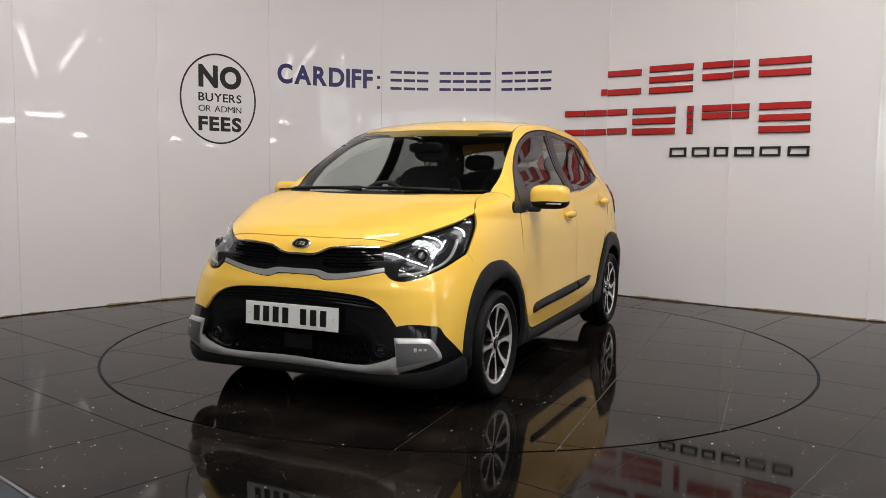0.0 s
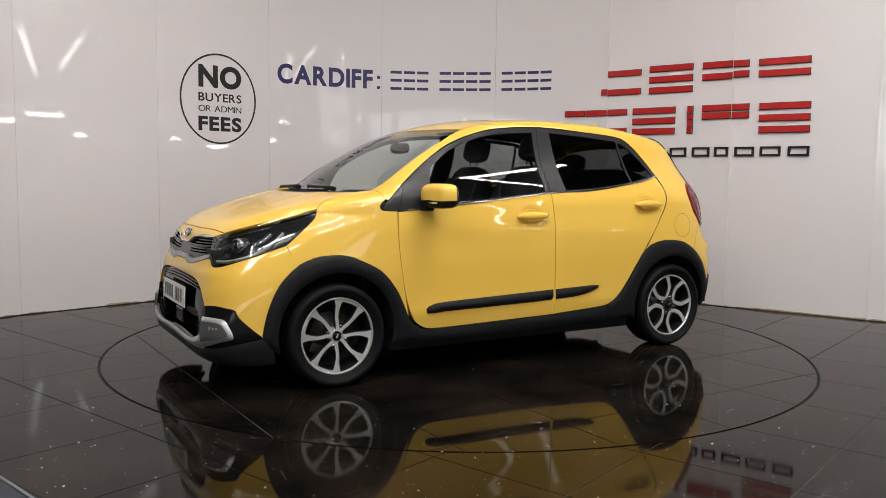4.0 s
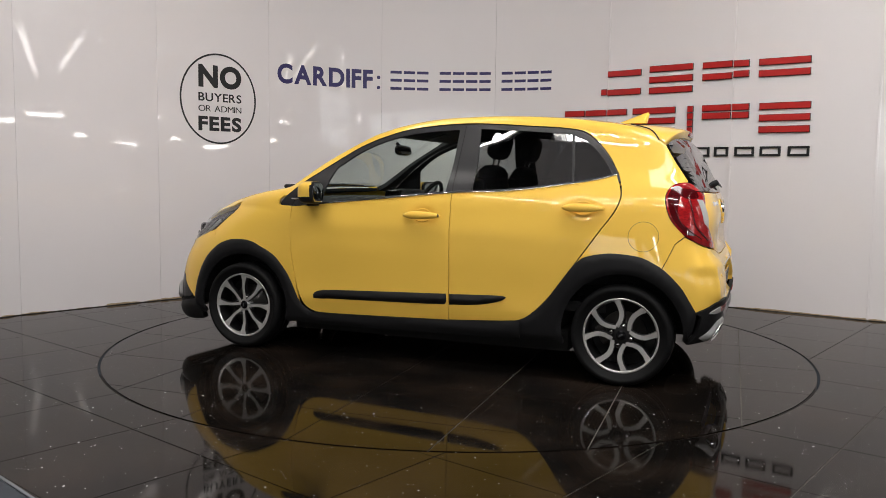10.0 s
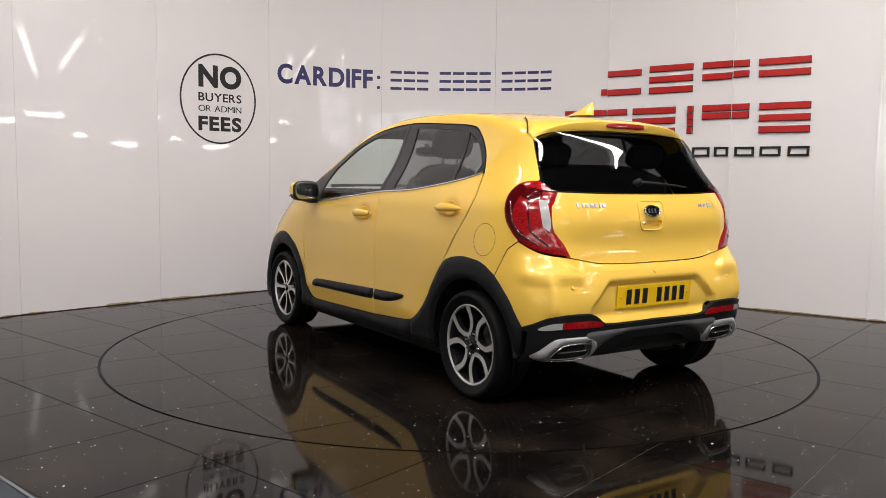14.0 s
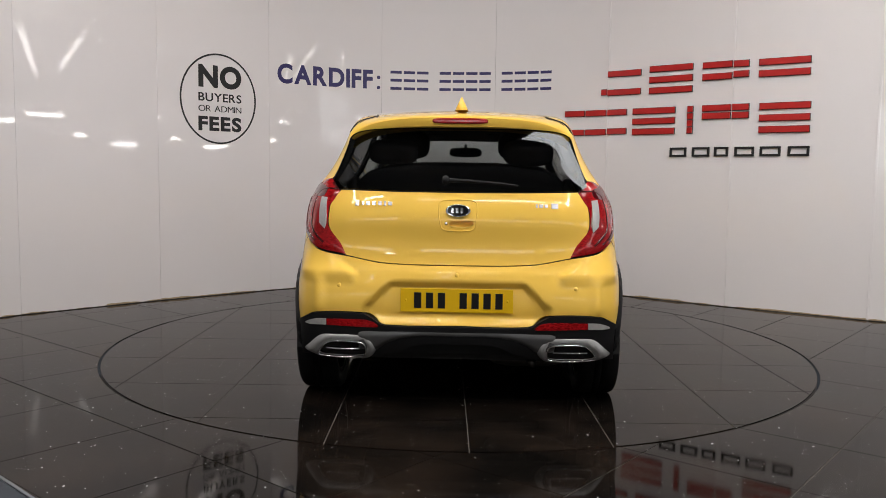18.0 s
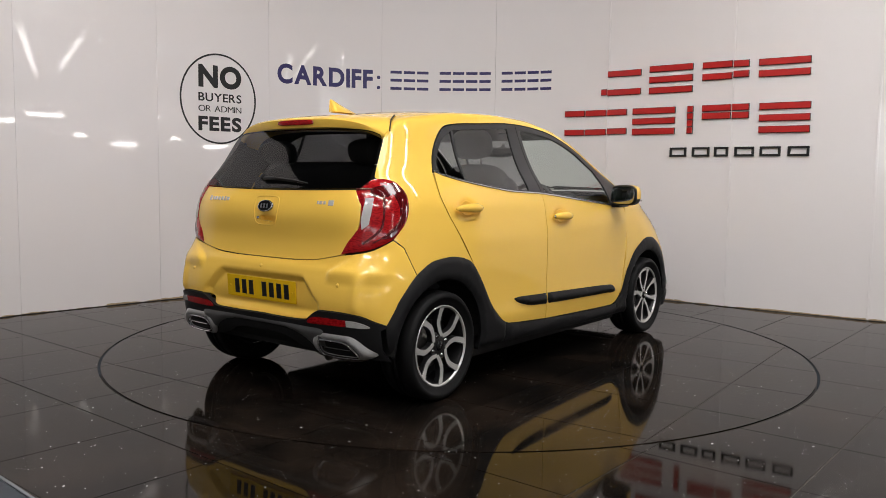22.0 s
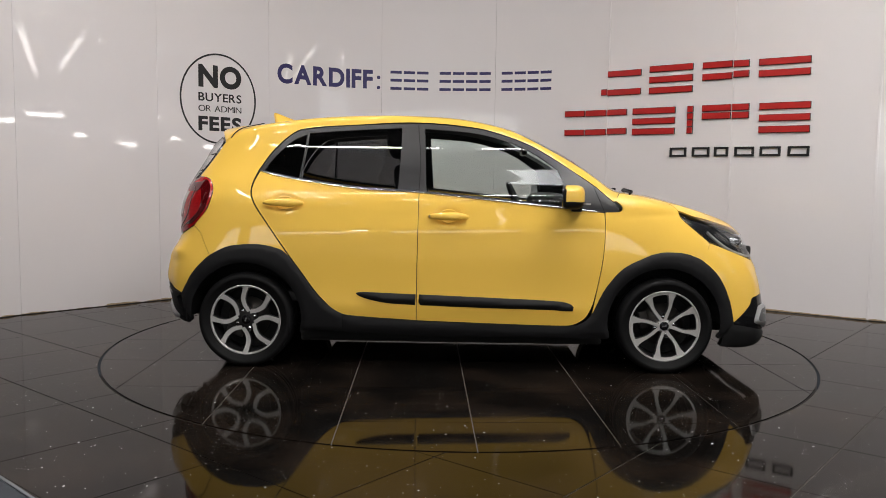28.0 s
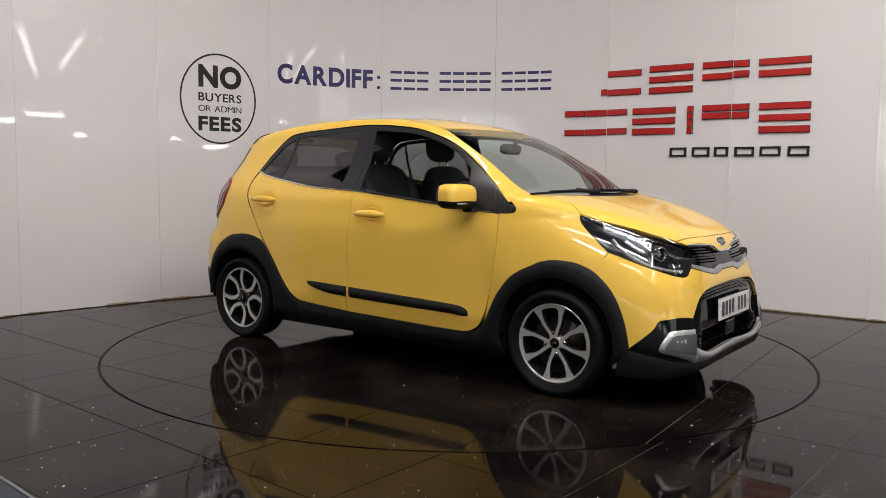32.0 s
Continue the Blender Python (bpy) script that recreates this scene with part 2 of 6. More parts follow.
def inside(poly, pts):
    """Which points lie in a polygon."""
    x, y = pts[:, 0], pts[:, 1]
    c = np.zeros(len(pts), bool)
    j = len(poly) - 1
    for i in range(len(poly)):
        xi, yi, xj, yj = *poly[i], *poly[j]
        if yi != yj:
            c ^= ((yi > y) != (yj > y)) & (x < (xj - xi) * (y - yi) / (yj - yi) + xi)
        j = i
    return c


def away(poly, pts):
    """Distance of points from a polygon's edge."""
    a, b = poly, np.roll(poly, -1, 0)
    best = np.full(len(pts), 9.0)
    for p, q in zip(a, b):
        d = q - p
        t = np.clip(((pts - p) @ d) / max(1e-12, d @ d), 0, 1)
        best = np.minimum(best, np.linalg.norm(pts - p - t[:, None] * d, axis=1))
    return best


def shift(poly, by):
    """A polygon pulled in by a small distance."""
    area = np.sum(poly[:, 0] * np.roll(poly[:, 1], -1) - poly[:, 1] * np.roll(poly[:, 0], -1))
    d = np.roll(poly, -1, 0) - np.roll(poly, 1, 0)
    n = np.stack([-d[:, 1], d[:, 0]], 1) * (1 if area > 0 else -1)
    return poly + by * n / np.maximum(1e-9, np.linalg.norm(n, axis=1))[:, None]


def flat_mesh(outer, holes, res):
    """Triangles that fill an outline (with holes) in the plane, with an even spread of inner points."""
    lo, hi = outer.min(0), outer.max(0)
    gx, gy = np.arange(lo[0] + res / 2, hi[0], res), np.arange(lo[1] + res / 2, hi[1], res * 0.87)
    grid = np.array([(x + (res / 2 if k % 2 else 0), y) for k, y in enumerate(gy) for x in gx]).reshape(-1, 2)
    if len(grid):
        keep = inside(outer, grid) & (away(outer, grid) > res * 0.45)
        for h in holes:
            keep &= ~inside(h, grid) & (away(h, grid) > res * 0.45)
        grid = grid[keep]
    loops = [outer, *holes]
    verts, edges = [], []
    for l in loops:
        s = len(verts)
        verts += [Vector(p) for p in l]
        edges += [(s + i, s + (i + 1) % len(l)) for i in range(len(l))]
    verts += [Vector(p) for p in grid]
    v, _, f, *_ = delaunay_2d_cdt(verts, edges, [], 0, 1e-6)
    v = np.array([tuple(p) for p in v])
    f = np.array([t for t in f if len(t) == 3])
    c = v[f].mean(1)
    ok = inside(outer, c)
    for h in holes:
        ok &= ~inside(h, c)
    f = f[ok]
    a = v[f]
    neg = ((a[:, 1, 0] - a[:, 0, 0]) * (a[:, 2, 1] - a[:, 0, 1]) - (a[:, 1, 1] - a[:, 0, 1]) * (a[:, 2, 0] - a[:, 0, 0])) < 0
    f[neg] = f[neg][:, ::-1]
    return v, f


def rim_edges(f):
    """Edges that belong to one triangle only, in that triangle's direction."""
    e = np.concatenate([f[:, [0, 1]], f[:, [1, 2]], f[:, [2, 0]]])
    seen = {}
    for a, b in e:
        seen[(int(a), int(b))] = True
    return [(a, b) for a, b in seen if (b, a) not in seen]


# ---------------------------------------------------------------- the car's skin, in car metres: x forward, y left, z up
def curve(xs, ys):
    """A smooth line through a few heights or widths (Hermite with damped slopes)."""
    xs, ys = np.array(xs, float), np.array(ys, float)
    h = np.diff(xs); d = np.diff(ys) / h
    m = np.empty(len(xs)); m[0], m[-1] = d[0], d[-1]
    m[1:-1] = (d[:-1] * h[1:] + d[1:] * h[:-1]) / (h[:-1] + h[1:])

    def at(x):
        x = np.asarray(x, float); c = np.clip(x, xs[0], xs[-1])
        i = np.clip(np.searchsorted(xs, c) - 1, 0, len(xs) - 2)
        t = (c - xs[i]) / h[i]
        y = (ys[i] * (1 + 2 * t) * (1 - t) ** 2 + h[i] * m[i] * t * (1 - t) ** 2
             + ys[i + 1] * t * t * (3 - 2 * t) + h[i] * m[i + 1] * t * t * (t - 1))
        return y + (x - c) * np.where(x < c, m[0], m[-1])
    return at


def smax(a, b, k):
    h = np.maximum(k - np.abs(a - b), 0)
    return np.maximum(a, b) + h * h / (4 * k)


def smin(a, b, k):
    return -smax(-a, -b, k)


nose = curve((0.10, 0.18, 0.26, 0.40, 0.52, 0.62, 0.70, 0.77, 0.85, 1.00, 1.50),
             (1.785, 1.838, 1.852, 1.848, 1.838, 1.816, 1.799, 1.776, 1.744, 1.670, 1.441))
tail = curve((0.18, 0.30, 0.42, 0.52, 0.62, 0.70, 0.78, 0.92, 1.04, 1.20, 1.36, 1.50),
             (1.580, 1.660, 1.694, 1.706, 1.690, 1.658, 1.645, 1.650, 1.612, 1.530, 1.456, 1.396))
flank = curve((0.15, 0.30, 0.45, 0.60, 0.75, 0.88, 0.98, 1.06, 1.15, 1.25, 1.36, 1.48, 1.60),
              (0.769, 0.786, 0.792, 0.796, 0.786, 0.772, 0.752, 0.714, 0.655, 0.606, 0.567, 0.532, 0.490))
bonnet = curve((0.70, 1.00, 1.20, 1.40, 1.58, 1.72, 1.82, 1.92), (1.069, 1.036, 1.002, 0.950, 0.891, 0.839, 0.787, 0.715))
cabin = curve((-1.60, -1.44, -1.25, -0.95, -0.60, -0.25, 0.08, 0.28, 0.45, 0.62, 0.80, 1.05, 1.30),
              (1.278, 1.340, 1.406, 1.459, 1.487, 1.491, 1.469, 1.429, 1.372, 1.288, 1.180, 0.995, 0.811))


def top(x, y):
    b = bonnet(x + 0.156 * y * y) + 0.027 * y * y - 0.10 * np.abs(y) ** 4
    c = cabin(x + 0.083 * y * y) - 0.107 * y * y
    return smax(b, c, 0.025)


def body(x, y, z):
    """Below zero inside the car's skin, above zero outside, about in metres."""
    s = np.clip((z - 0.3) / 0.6, 0, 1)
    f = np.clip((x - 0.75) / (nose(z) - 0.75), 0, 3)
    r = np.clip((-0.75 - x) / (tail(z) - 0.75), 0, 3)
    q = np.abs(y) / flank(z)
    nf, nr = 6.6 - 4.1 * s, 8.4 - 2.6 * s
    p = np.where(x > 0, (f ** nf + q ** nf + 1e-9) ** (1 / nf), (r ** nr + q ** nr + 1e-9) ** (1 / nr))
    return smax((p - 1) * 0.78, (z - top(x, y)) * 0.8, 0.05)


def meet(o, d, far):
    """Where rays from the points o along d first meet the skin (or, missing it, pass nearest)."""
    o = np.atleast_2d(o).astype(float)
    d = np.broadcast_to(np.asarray(d, float), o.shape)
    l = np.linspace(0, far, 70)
    v = body(*[o[:, k, None] + d[:, k, None] * l for k in range(3)])
    hit = v < 0
    first = hit.argmax(1)
    miss = ~hit.any(1)
    hi = l[first]
    lo = l[np.maximum(first - 1, 0)]
    for _ in range(16):
        m = (lo + hi) / 2
        w = body(*(o + d * m[:, None]).T) < 0
        hi, lo = np.where(w, m, hi), np.where(w, lo, m)
    hi = np.where(miss, l[v.argmin(1)], hi)
    return o + d * hi[:, None]


def lean(p):
    """Outward normals of the skin at points."""
    h = 0.002
    g = np.stack([body(*(p + e).T) - body(*(p - e).T) for e in np.eye(3) * h], 1)
    return g / np.maximum(1e-9, np.linalg.norm(g, axis=1))[:, None]


def chart(dx, dy, dz):
    """A plane of projection that is seen along (dx, dy, dz)."""
    d = Vector((dx, dy, dz)).normalized()
    e1 = Vector((0, 0, 1)).cross(d)
    e1 = Vector((0, 1, 0)) if e1.length < 1e-4 else e1.normalized()
    return np.array([tuple(e1), tuple(d.cross(e1)), tuple(d)])


SIDE, FRONT, REAR, TOP = chart(0, 1, 0), chart(1, 0, 0), chart(-1, 0, 0), chart(0, 0, 1)
CORNER, HAUNCH, RAIL, WING = chart(0.72, 0.69, 0.12), chart(-0.70, 0.70, 0.14), chart(-0.12, 0.78, 0.62), chart(0.25, 0.80, 0.50)

LID = chart(0.55, 0, 0.83)


class Wrap:
    """A chart that is wrapped round a corner: seen from all sides of an upright axis."""
    def __init__(self, x, a):
        self.x, self.a, self.r = x, a, 0.8


NOSE, STERN = Wrap(0.95, 0.0), Wrap(-0.85, math.pi)


def land(u, c, reach=2.3):
    """Points of a chart, set down on the skin."""
    if isinstance(c, Wrap):
        a = c.a + u[:, 0] / c.r
        d = np.stack([np.cos(a), np.sin(a), 0 * a], 1)
        return meet(np.stack([c.x + 1.3 * d[:, 0], 1.3 * d[:, 1], u[:, 1]], 1), -d, 1.3)
    o = u[:, :1] * c[0] + u[:, 1:2] * c[1] + reach * c[2]
    return meet(o, -c[2], reach)


def S(x, z, *hard):
    y = meet([(x, 2.3, z)], (0, -1, 0), 2.3)[0][1]
    return (x, y, z, *hard)


def Fr(y, z, *hard):
    return (meet([(2.5, y, z)], (-1, 0, 0), 2.3)[0][0], y, z, *hard)


def Re(y, z, *hard):
    return (meet([(-2.5, y, z)], (1, 0, 0), 2.3)[0][0], y, z, *hard)


def Tp(x, y, *hard):
    return (x, y, meet([(x, y, 2.3)], (0, 0, -1), 2.3)[0][2], *hard)


def to_chart(pts, c):
    if isinstance(c, Wrap):
        out = []
        for p in pts:
            a = math.atan2(p[1], p[0] - c.x) - c.a
            a = (a + math.pi) % (2 * math.pi) - math.pi
            out.append((a * c.r, p[2], *p[3:]))
        return out
    return [(*(c[:2] @ np.array(p[:3])), *p[3:]) for p in pts]


def solid(name, v, f, n, back, mats, parent, label="", mirror=False, custom=True, lined=False, dark_rim=False):
    """A sheet v, f with normals n, its back sheet and its edge, as one mesh."""
    rim = rim_edges(f)
    k = len(v)
    ra = sorted({i for e in rim for i in e})
    at = {i: k + j for j, i in enumerate(ra)}
    ab = {i: k + len(ra) + j for j, i in enumerate(ra)}
    verts = np.concatenate([v, v[ra], back[ra]])
    out = {}
    for a, b in rim:
        m = v[b] - v[a]
        w = np.cross(m, n[a])
        w = w / max(1e-9, np.linalg.norm(w))
        for i in (a, b):
            out[i] = out.get(i, 0) + w
    en = np.array([out[i] / max(1e-9, np.linalg.norm(out[i])) for i in ra]).reshape(-1, 3)
    faces = [tuple(int(i) for i in t) for t in f] + [(at[b], at[a], ab[a], ab[b]) for a, b in rim]
    idx = [0] * len(faces)
    normals = np.concatenate([n, en, en])
    if lined:
        s = len(verts)
        verts = np.concatenate([verts, back])
        faces += [tuple(int(i) + s for i in t[::-1]) for t in f]
        if dark_rim:
            idx = [0] * len(f) + [1] * len(rim)
        idx += [1] * len(f)
        normals = np.concatenate([normals, -n])
    if mirror:
        verts = verts * (1, -1, 1)
        normals = normals * (1, -1, 1)
        faces = [t[::-1] for t in faces]
    me = bpy.data.meshes.new(name)
    me.from_pydata([tuple(p) for p in verts], [], faces)
    me.polygons.foreach_set("use_smooth", [True] * len(faces))
    me.polygons.foreach_set("material_index", idx)
    if custom:
        me.normals_split_custom_set_from_vertices([tuple(q) for q in normals])
    me.validate()
    return part_mesh(name, me, mats, parent, label)


def panel(name, outline, c, mat, parent, label="", off=0.0, thick=0.014, gap=0.0022, res=0.035, holes=(), lining=None,
          mirror=False, both=False, drop=0.0, width=0.02, step=0.02, sink=None, flat=0.0, dark_rim=False):
    """A piece of the skin: an outline seen along a chart, set down on the body. off: how far it stands proud; drop, width: how its
    edge rolls down; both: build the other side's twin too."""
    poly = shift(rounded(to_chart(outline, c), step), gap)
    hs = [shift(rounded(to_chart(h, c), step), -gap) for h in holes]
    u, f = flat_mesh(poly, hs, res)
    p = land(u, c)
    n = lean(p)
    o = np.full(len(u), off)
    if drop:
        a = away(poly, u)
        for h in hs:
            a = np.minimum(a, away(h, u))
        t = np.clip(a / width, 0, 1)
        o = o - drop * (1 - t * t * (3 - 2 * t)) if drop < 0 else o - drop * (1 - t) ** 2
    if sink is not None:
        o = o + sink(p)
    v = p + n * o[:, None]
    custom = drop == 0 and sink is None
    if not custom:
        n = sheet_normals(v, f)
    back = p + n * (off - thick)
    if flat:
        n = n + flat * n.mean(0)
        n /= np.linalg.norm(n, axis=1)[:, None]
    mats = [mat, lining] if lining else [mat]
    made = []
    for m in ([False, True] if both else [mirror]):
        made.append(solid(name, v, f, n, back, mats, parent, label, m, True, lining is not None, dark_rim))
    return made


def sheet_normals(v, f):
    n = np.zeros_like(v)
    w = np.cross(v[f[:, 1]] - v[f[:, 0]], v[f[:, 2]] - v[f[:, 0]])
    for k in range(3):
        np.add.at(n, f[:, k], w)
    return n / np.maximum(1e-12, np.linalg.norm(n, axis=1))[:, None]


def strip(name, pts, c, wide, mat, parent, label="", off=0.003, high=0.004, both=False, mirror=False, closed=False, step=0.025):
    """A narrow trim bar along a line on the skin."""
    line = rounded(to_chart(pts, c), step, closed)
    p = land(line, c)
    n = lean(p)
    d = np.roll(p, -1, 0) - np.roll(p, 1, 0)
    if not closed:
        d[0], d[-1] = p[1] - p[0], p[-1] - p[-2]
    w = np.cross(n, d)
    w /= np.maximum(1e-9, np.linalg.norm(w, axis=1))[:, None]
    prof = [(-0.5, -0.6), (-0.5, 0.4), (-0.32, 0.9), (0.0, 1.0), (0.32, 0.9), (0.5, 0.4), (0.5, -0.6)]
    made = []
    for m in ([False, True] if both else [mirror]):
        verts = np.concatenate([p + w * wide * a + n * (off + high * b) for a, b in prof])
        if m:
            verts = verts * (1, -1, 1)
        k = len(p)
        faces = []
        for j in range(len(prof) - 1):
            for i in range(k if closed else k - 1):
                q = (i + 1) % k
                t = (j * k + i, j * k + q, (j + 1) * k + q, (j + 1) * k + i)
                faces.append(t if m else t[::-1])
        me = bpy.data.meshes.new(name)
        me.from_pydata([tuple(x) for x in verts], [], faces)
        made.append(part_mesh(name, me, mat, parent, label, smooth=True))
    return made


def whole(half):
    """A closed outline from its left half, which runs from the middle out and back to the middle."""
    return list(half) + [(p[0], -p[1], *p[2:]) for p in half[::-1] if abs(p[1]) > 1e-6]


# ---------------------------------------------------------------- the car
car = tagged(empty("car"), "bright yellow five-door city car with black cladding on the turntable", "car")

WINDOW_LOW = [(0.842, 0.915), (0.30, 0.966), (-0.209, 1.014), (-0.545, 1.031), (-0.885, 1.074), (-1.06, 1.105), (-1.146, 1.131)]
WINDOW_HIGH = [(-1.146, 1.131), (-1.085, 1.230), (-0.990, 1.330), (-0.905, 1.376), (-0.575, 1.405), (-0.232, 1.421), (0.110, 1.394),
               (0.280, 1.352), (0.446, 1.287), (0.611, 1.188), (0.772, 1.078), (0.897, 0.974), (0.938, 0.930)]

# doors
front_door_line = [S(0.842, 0.915, 1), S(0.30, 0.966), S(-0.209, 1.014, 1), S(-0.2155, 0.60, 1), S(-0.2165, 0.286, 1), S(0.30, 0.273), S(0.60, 0.268), S(0.68, 0.275),
                   S(0.742, 0.312), S(0.780, 0.38), S(0.803, 0.46), S(0.838, 0.66), S(0.848, 0.82)]
rear_door_line = [S(-0.211, 1.0145, 1), S(-0.545, 1.031), S(-0.885, 1.074), S(-1.06, 1.105), S(-1.135, 1.127, 1), S(-1.163, 1.06), S(-1.168, 1.0),
                  S(-1.14, 0.93), S(-1.076, 0.837), S(-0.98, 0.70), S(-0.88, 0.562), S(-0.80, 0.452), S(-0.72, 0.368), S(-0.66, 0.327),
                  S(-0.60, 0.311), S(-0.2185, 0.287, 1), S(-0.2175, 0.60, 1)]


def waist(p):
    """The press lines of the flank: a soft shoulder below the handles and a hollow above the sill."""
    z, x = p[:, 2], p[:, 0]
    fade = np.clip((1.05 - x) / 0.3, 0, 1) * np.clip((x + 1.3) / 0.3, 0, 1)
    cup = sum(np.exp(-(((x - a) / 0.066) ** 2 + ((z - b) / 0.042) ** 2) ** 2) for a, b in ((-0.042, 0.882), (-0.975, 0.946)))
    return -0.017 * cup + fade * (0.0045 * np.exp(-((z - 0.80 - 0.03 * x) / 0.06) ** 2) - 0.007 * np.exp(-((z - 0.56) / 0.12) ** 2) + 0.005 * np.exp(-((z - 0.36) / 0.05) ** 2))


front_doors = panel("front_door", front_door_line, SIDE, PAINT, car, lining=TRIM, thick=0.03, both=True, sink=waist, res=0.019, gap=0.0011)
rear_doors = panel("rear_door", rear_door_line, SIDE, PAINT, car, lining=TRIM, thick=0.03, both=True, sink=waist, res=0.019, gap=0.0010)

# front wing, side frame, roof, bonnet
panel("front_wing", [S(0.8475, 0.918, 1), S(0.938, 0.925), S(0.945, 0.950), S(0.905, 0.985, 1), Tp(0.955, 0.640), Tp(1.03, 0.618, 1), Tp(1.13, 0.630, 1), Tp(1.20, 0.650, 1), Tp(1.272, 0.678, 1),
                     S(1.295, 0.885), S(1.384, 0.807), S(1.454, 0.748, 1), S(1.403, 0.645), S(1.28, 0.686), S(1.18, 0.691), S(1.09, 0.668),
                     S(0.957, 0.598), S(0.865, 0.496), S(0.825, 0.38), S(0.800, 0.290, 1), S(0.776, 0.300, 1), S(0.801, 0.43), S(0.8400, 0.66), S(0.8500, 0.82)],
      WING, PAINT, car, both=True, res=0.03, gap=0.0009)
panel("side_frame", [S(0.91, 0.985, 1), S(0.897, 0.976), S(0.772, 1.080), S(0.611, 1.190), S(0.446, 1.289), S(0.280, 1.354), S(0.110, 1.396), S(-0.232, 1.423),
                     S(-0.575, 1.407), S(-0.905, 1.378), S(-0.99, 1.332), S(-1.085, 1.232), S(-1.146, 1.133, 1), S(-1.170, 1.06), S(-1.174, 1.0),
                     S(-1.146, 0.93), S(-1.080, 0.837), S(-0.985, 0.70), S(-0.905, 0.59, 1), S(-0.973, 0.668), S(-1.05, 0.697), S(-1.141, 0.708), S(-1.278, 0.696),
                     S(-1.40, 0.640, 1), S(-1.432, 0.706), S(-1.460, 0.772, 1), (-1.507, 0.728, 0.812, 1), S(-1.437, 0.890), S(-1.408, 0.959), S(-1.400, 1.026), S(-1.432, 1.078), (-1.500, 0.610, 1.092, 1),
                     Re(0.600, 1.10, 1), Re(0.558, 1.23), Re(0.538, 1.305, 1), Tp(-1.25, 0.490), Tp(-1.16, 0.440, 1), Tp(-0.80, 0.475), Tp(-0.30, 0.495), Tp(0.10, 0.500),
                     Tp(0.304, 0.520), Tp(0.450, 0.562), Tp(0.65, 0.600), Tp(0.837, 0.628), Tp(0.955, 0.636, 1)],
      RAIL, PAINT, car, lining=TRIM, thick=0.03, both=True, res=0.03, gap=0.0012, dark_rim=True)
panel("roof", [Tp(0.30, -0.515, 1), Tp(0.10, -0.496), Tp(-0.30, -0.491), Tp(-0.80, -0.471), Tp(-1.16, -0.436, 1), Tp(-1.17, 0.0), Tp(-1.16, 0.436, 1), Tp(-0.80, 0.471),
               Tp(-0.30, 0.491), Tp(0.10, 0.496), Tp(0.30, 0.515, 1), Tp(0.365, 0.25), Tp(0.382, 0.0), Tp(0.365, -0.25)],
      TOP, PAINT, car, lining=LININGS, thick=0.04, res=0.04)
panel("roof_ditch_strip", [Tp(0.25, 0.512, 1), Tp(-0.30, 0.4965), Tp(-0.80, 0.477), Tp(-1.14, 0.444, 1), Tp(-1.14, 0.434, 1), Tp(-0.80, 0.467), Tp(-0.30, 0.487), Tp(0.25, 0.500, 1)],
      TOP, CLAD, car, off=-0.004, both=True, gap=0, thick=0.02)
panel("bonnet", [Fr(0.0, 0.8155), Fr(0.19, 0.8145), Fr(0.462, 0.8015, 1), (1.601, 0.547, 0.839), (1.436, 0.631, 0.884), (1.272, 0.682, 0.920, 1), Tp(1.20, 0.650, 1), Tp(1.13, 0.630, 1), Tp(1.03, 0.618, 1),
                 Tp(1.10, 0.48), Tp(1.155, 0.25), Tp(1.165, 0.0), Tp(1.155, -0.25), Tp(1.10, -0.48), Tp(1.03, -0.618, 1), Tp(1.13, -0.630, 1), Tp(1.20, -0.650, 1), (1.272, -0.682, 0.920, 1),
                 (1.436, -0.631, 0.884), (1.601, -0.547, 0.839), Fr(-0.462, 0.8015, 1), Fr(-0.19, 0.8145)],
      LID, PAINT, car, res=0.035, gap=0.0014,
      sink=lambda p: 0.0028 * np.exp(-((np.abs(p[:, 1]) - 0.30 - 0.12 * (1.7 - p[:, 0])) / 0.05) ** 2) * np.clip((1.66 - p[:, 0]) / 0.25, 0, 1))
panel("cowl_panel", [Tp(1.17, 0.0), Tp(1.16, 0.25), Tp(1.105, 0.48), Tp(1.025, 0.618, 1), Tp(0.955, 0.632, 1), Tp(1.01, 0.48), Tp(1.05, 0.25), Tp(1.06, 0.0),
                     Tp(1.05, -0.25), Tp(1.01, -0.48), Tp(0.955, -0.632, 1), Tp(1.025, -0.618, 1), Tp(1.105, -0.48), Tp(1.16, -0.25)],
      TOP, CLAD, car, off=-0.012, thick=0.02)
panel("windscreen", [Tp(1.065, 0.0), Tp(1.055, 0.25), Tp(1.015, 0.48), Tp(0.955, 0.630, 1), Tp(0.837, 0.622), Tp(0.65, 0.594), Tp(0.450, 0.556), Tp(0.306, 0.514, 1),
                     Tp(0.370, 0.25), Tp(0.387, 0.0), Tp(0.370, -0.25), Tp(0.306, -0.514, 1), Tp(0.450, -0.556), Tp(0.65, -0.594), Tp(0.837, -0.622), Tp(0.955, -0.630, 1),
                     Tp(1.015, -0.48), Tp(1.055, -0.25)],
      TOP, GLASS, car, off=-0.002, thick=0.005, res=0.05)

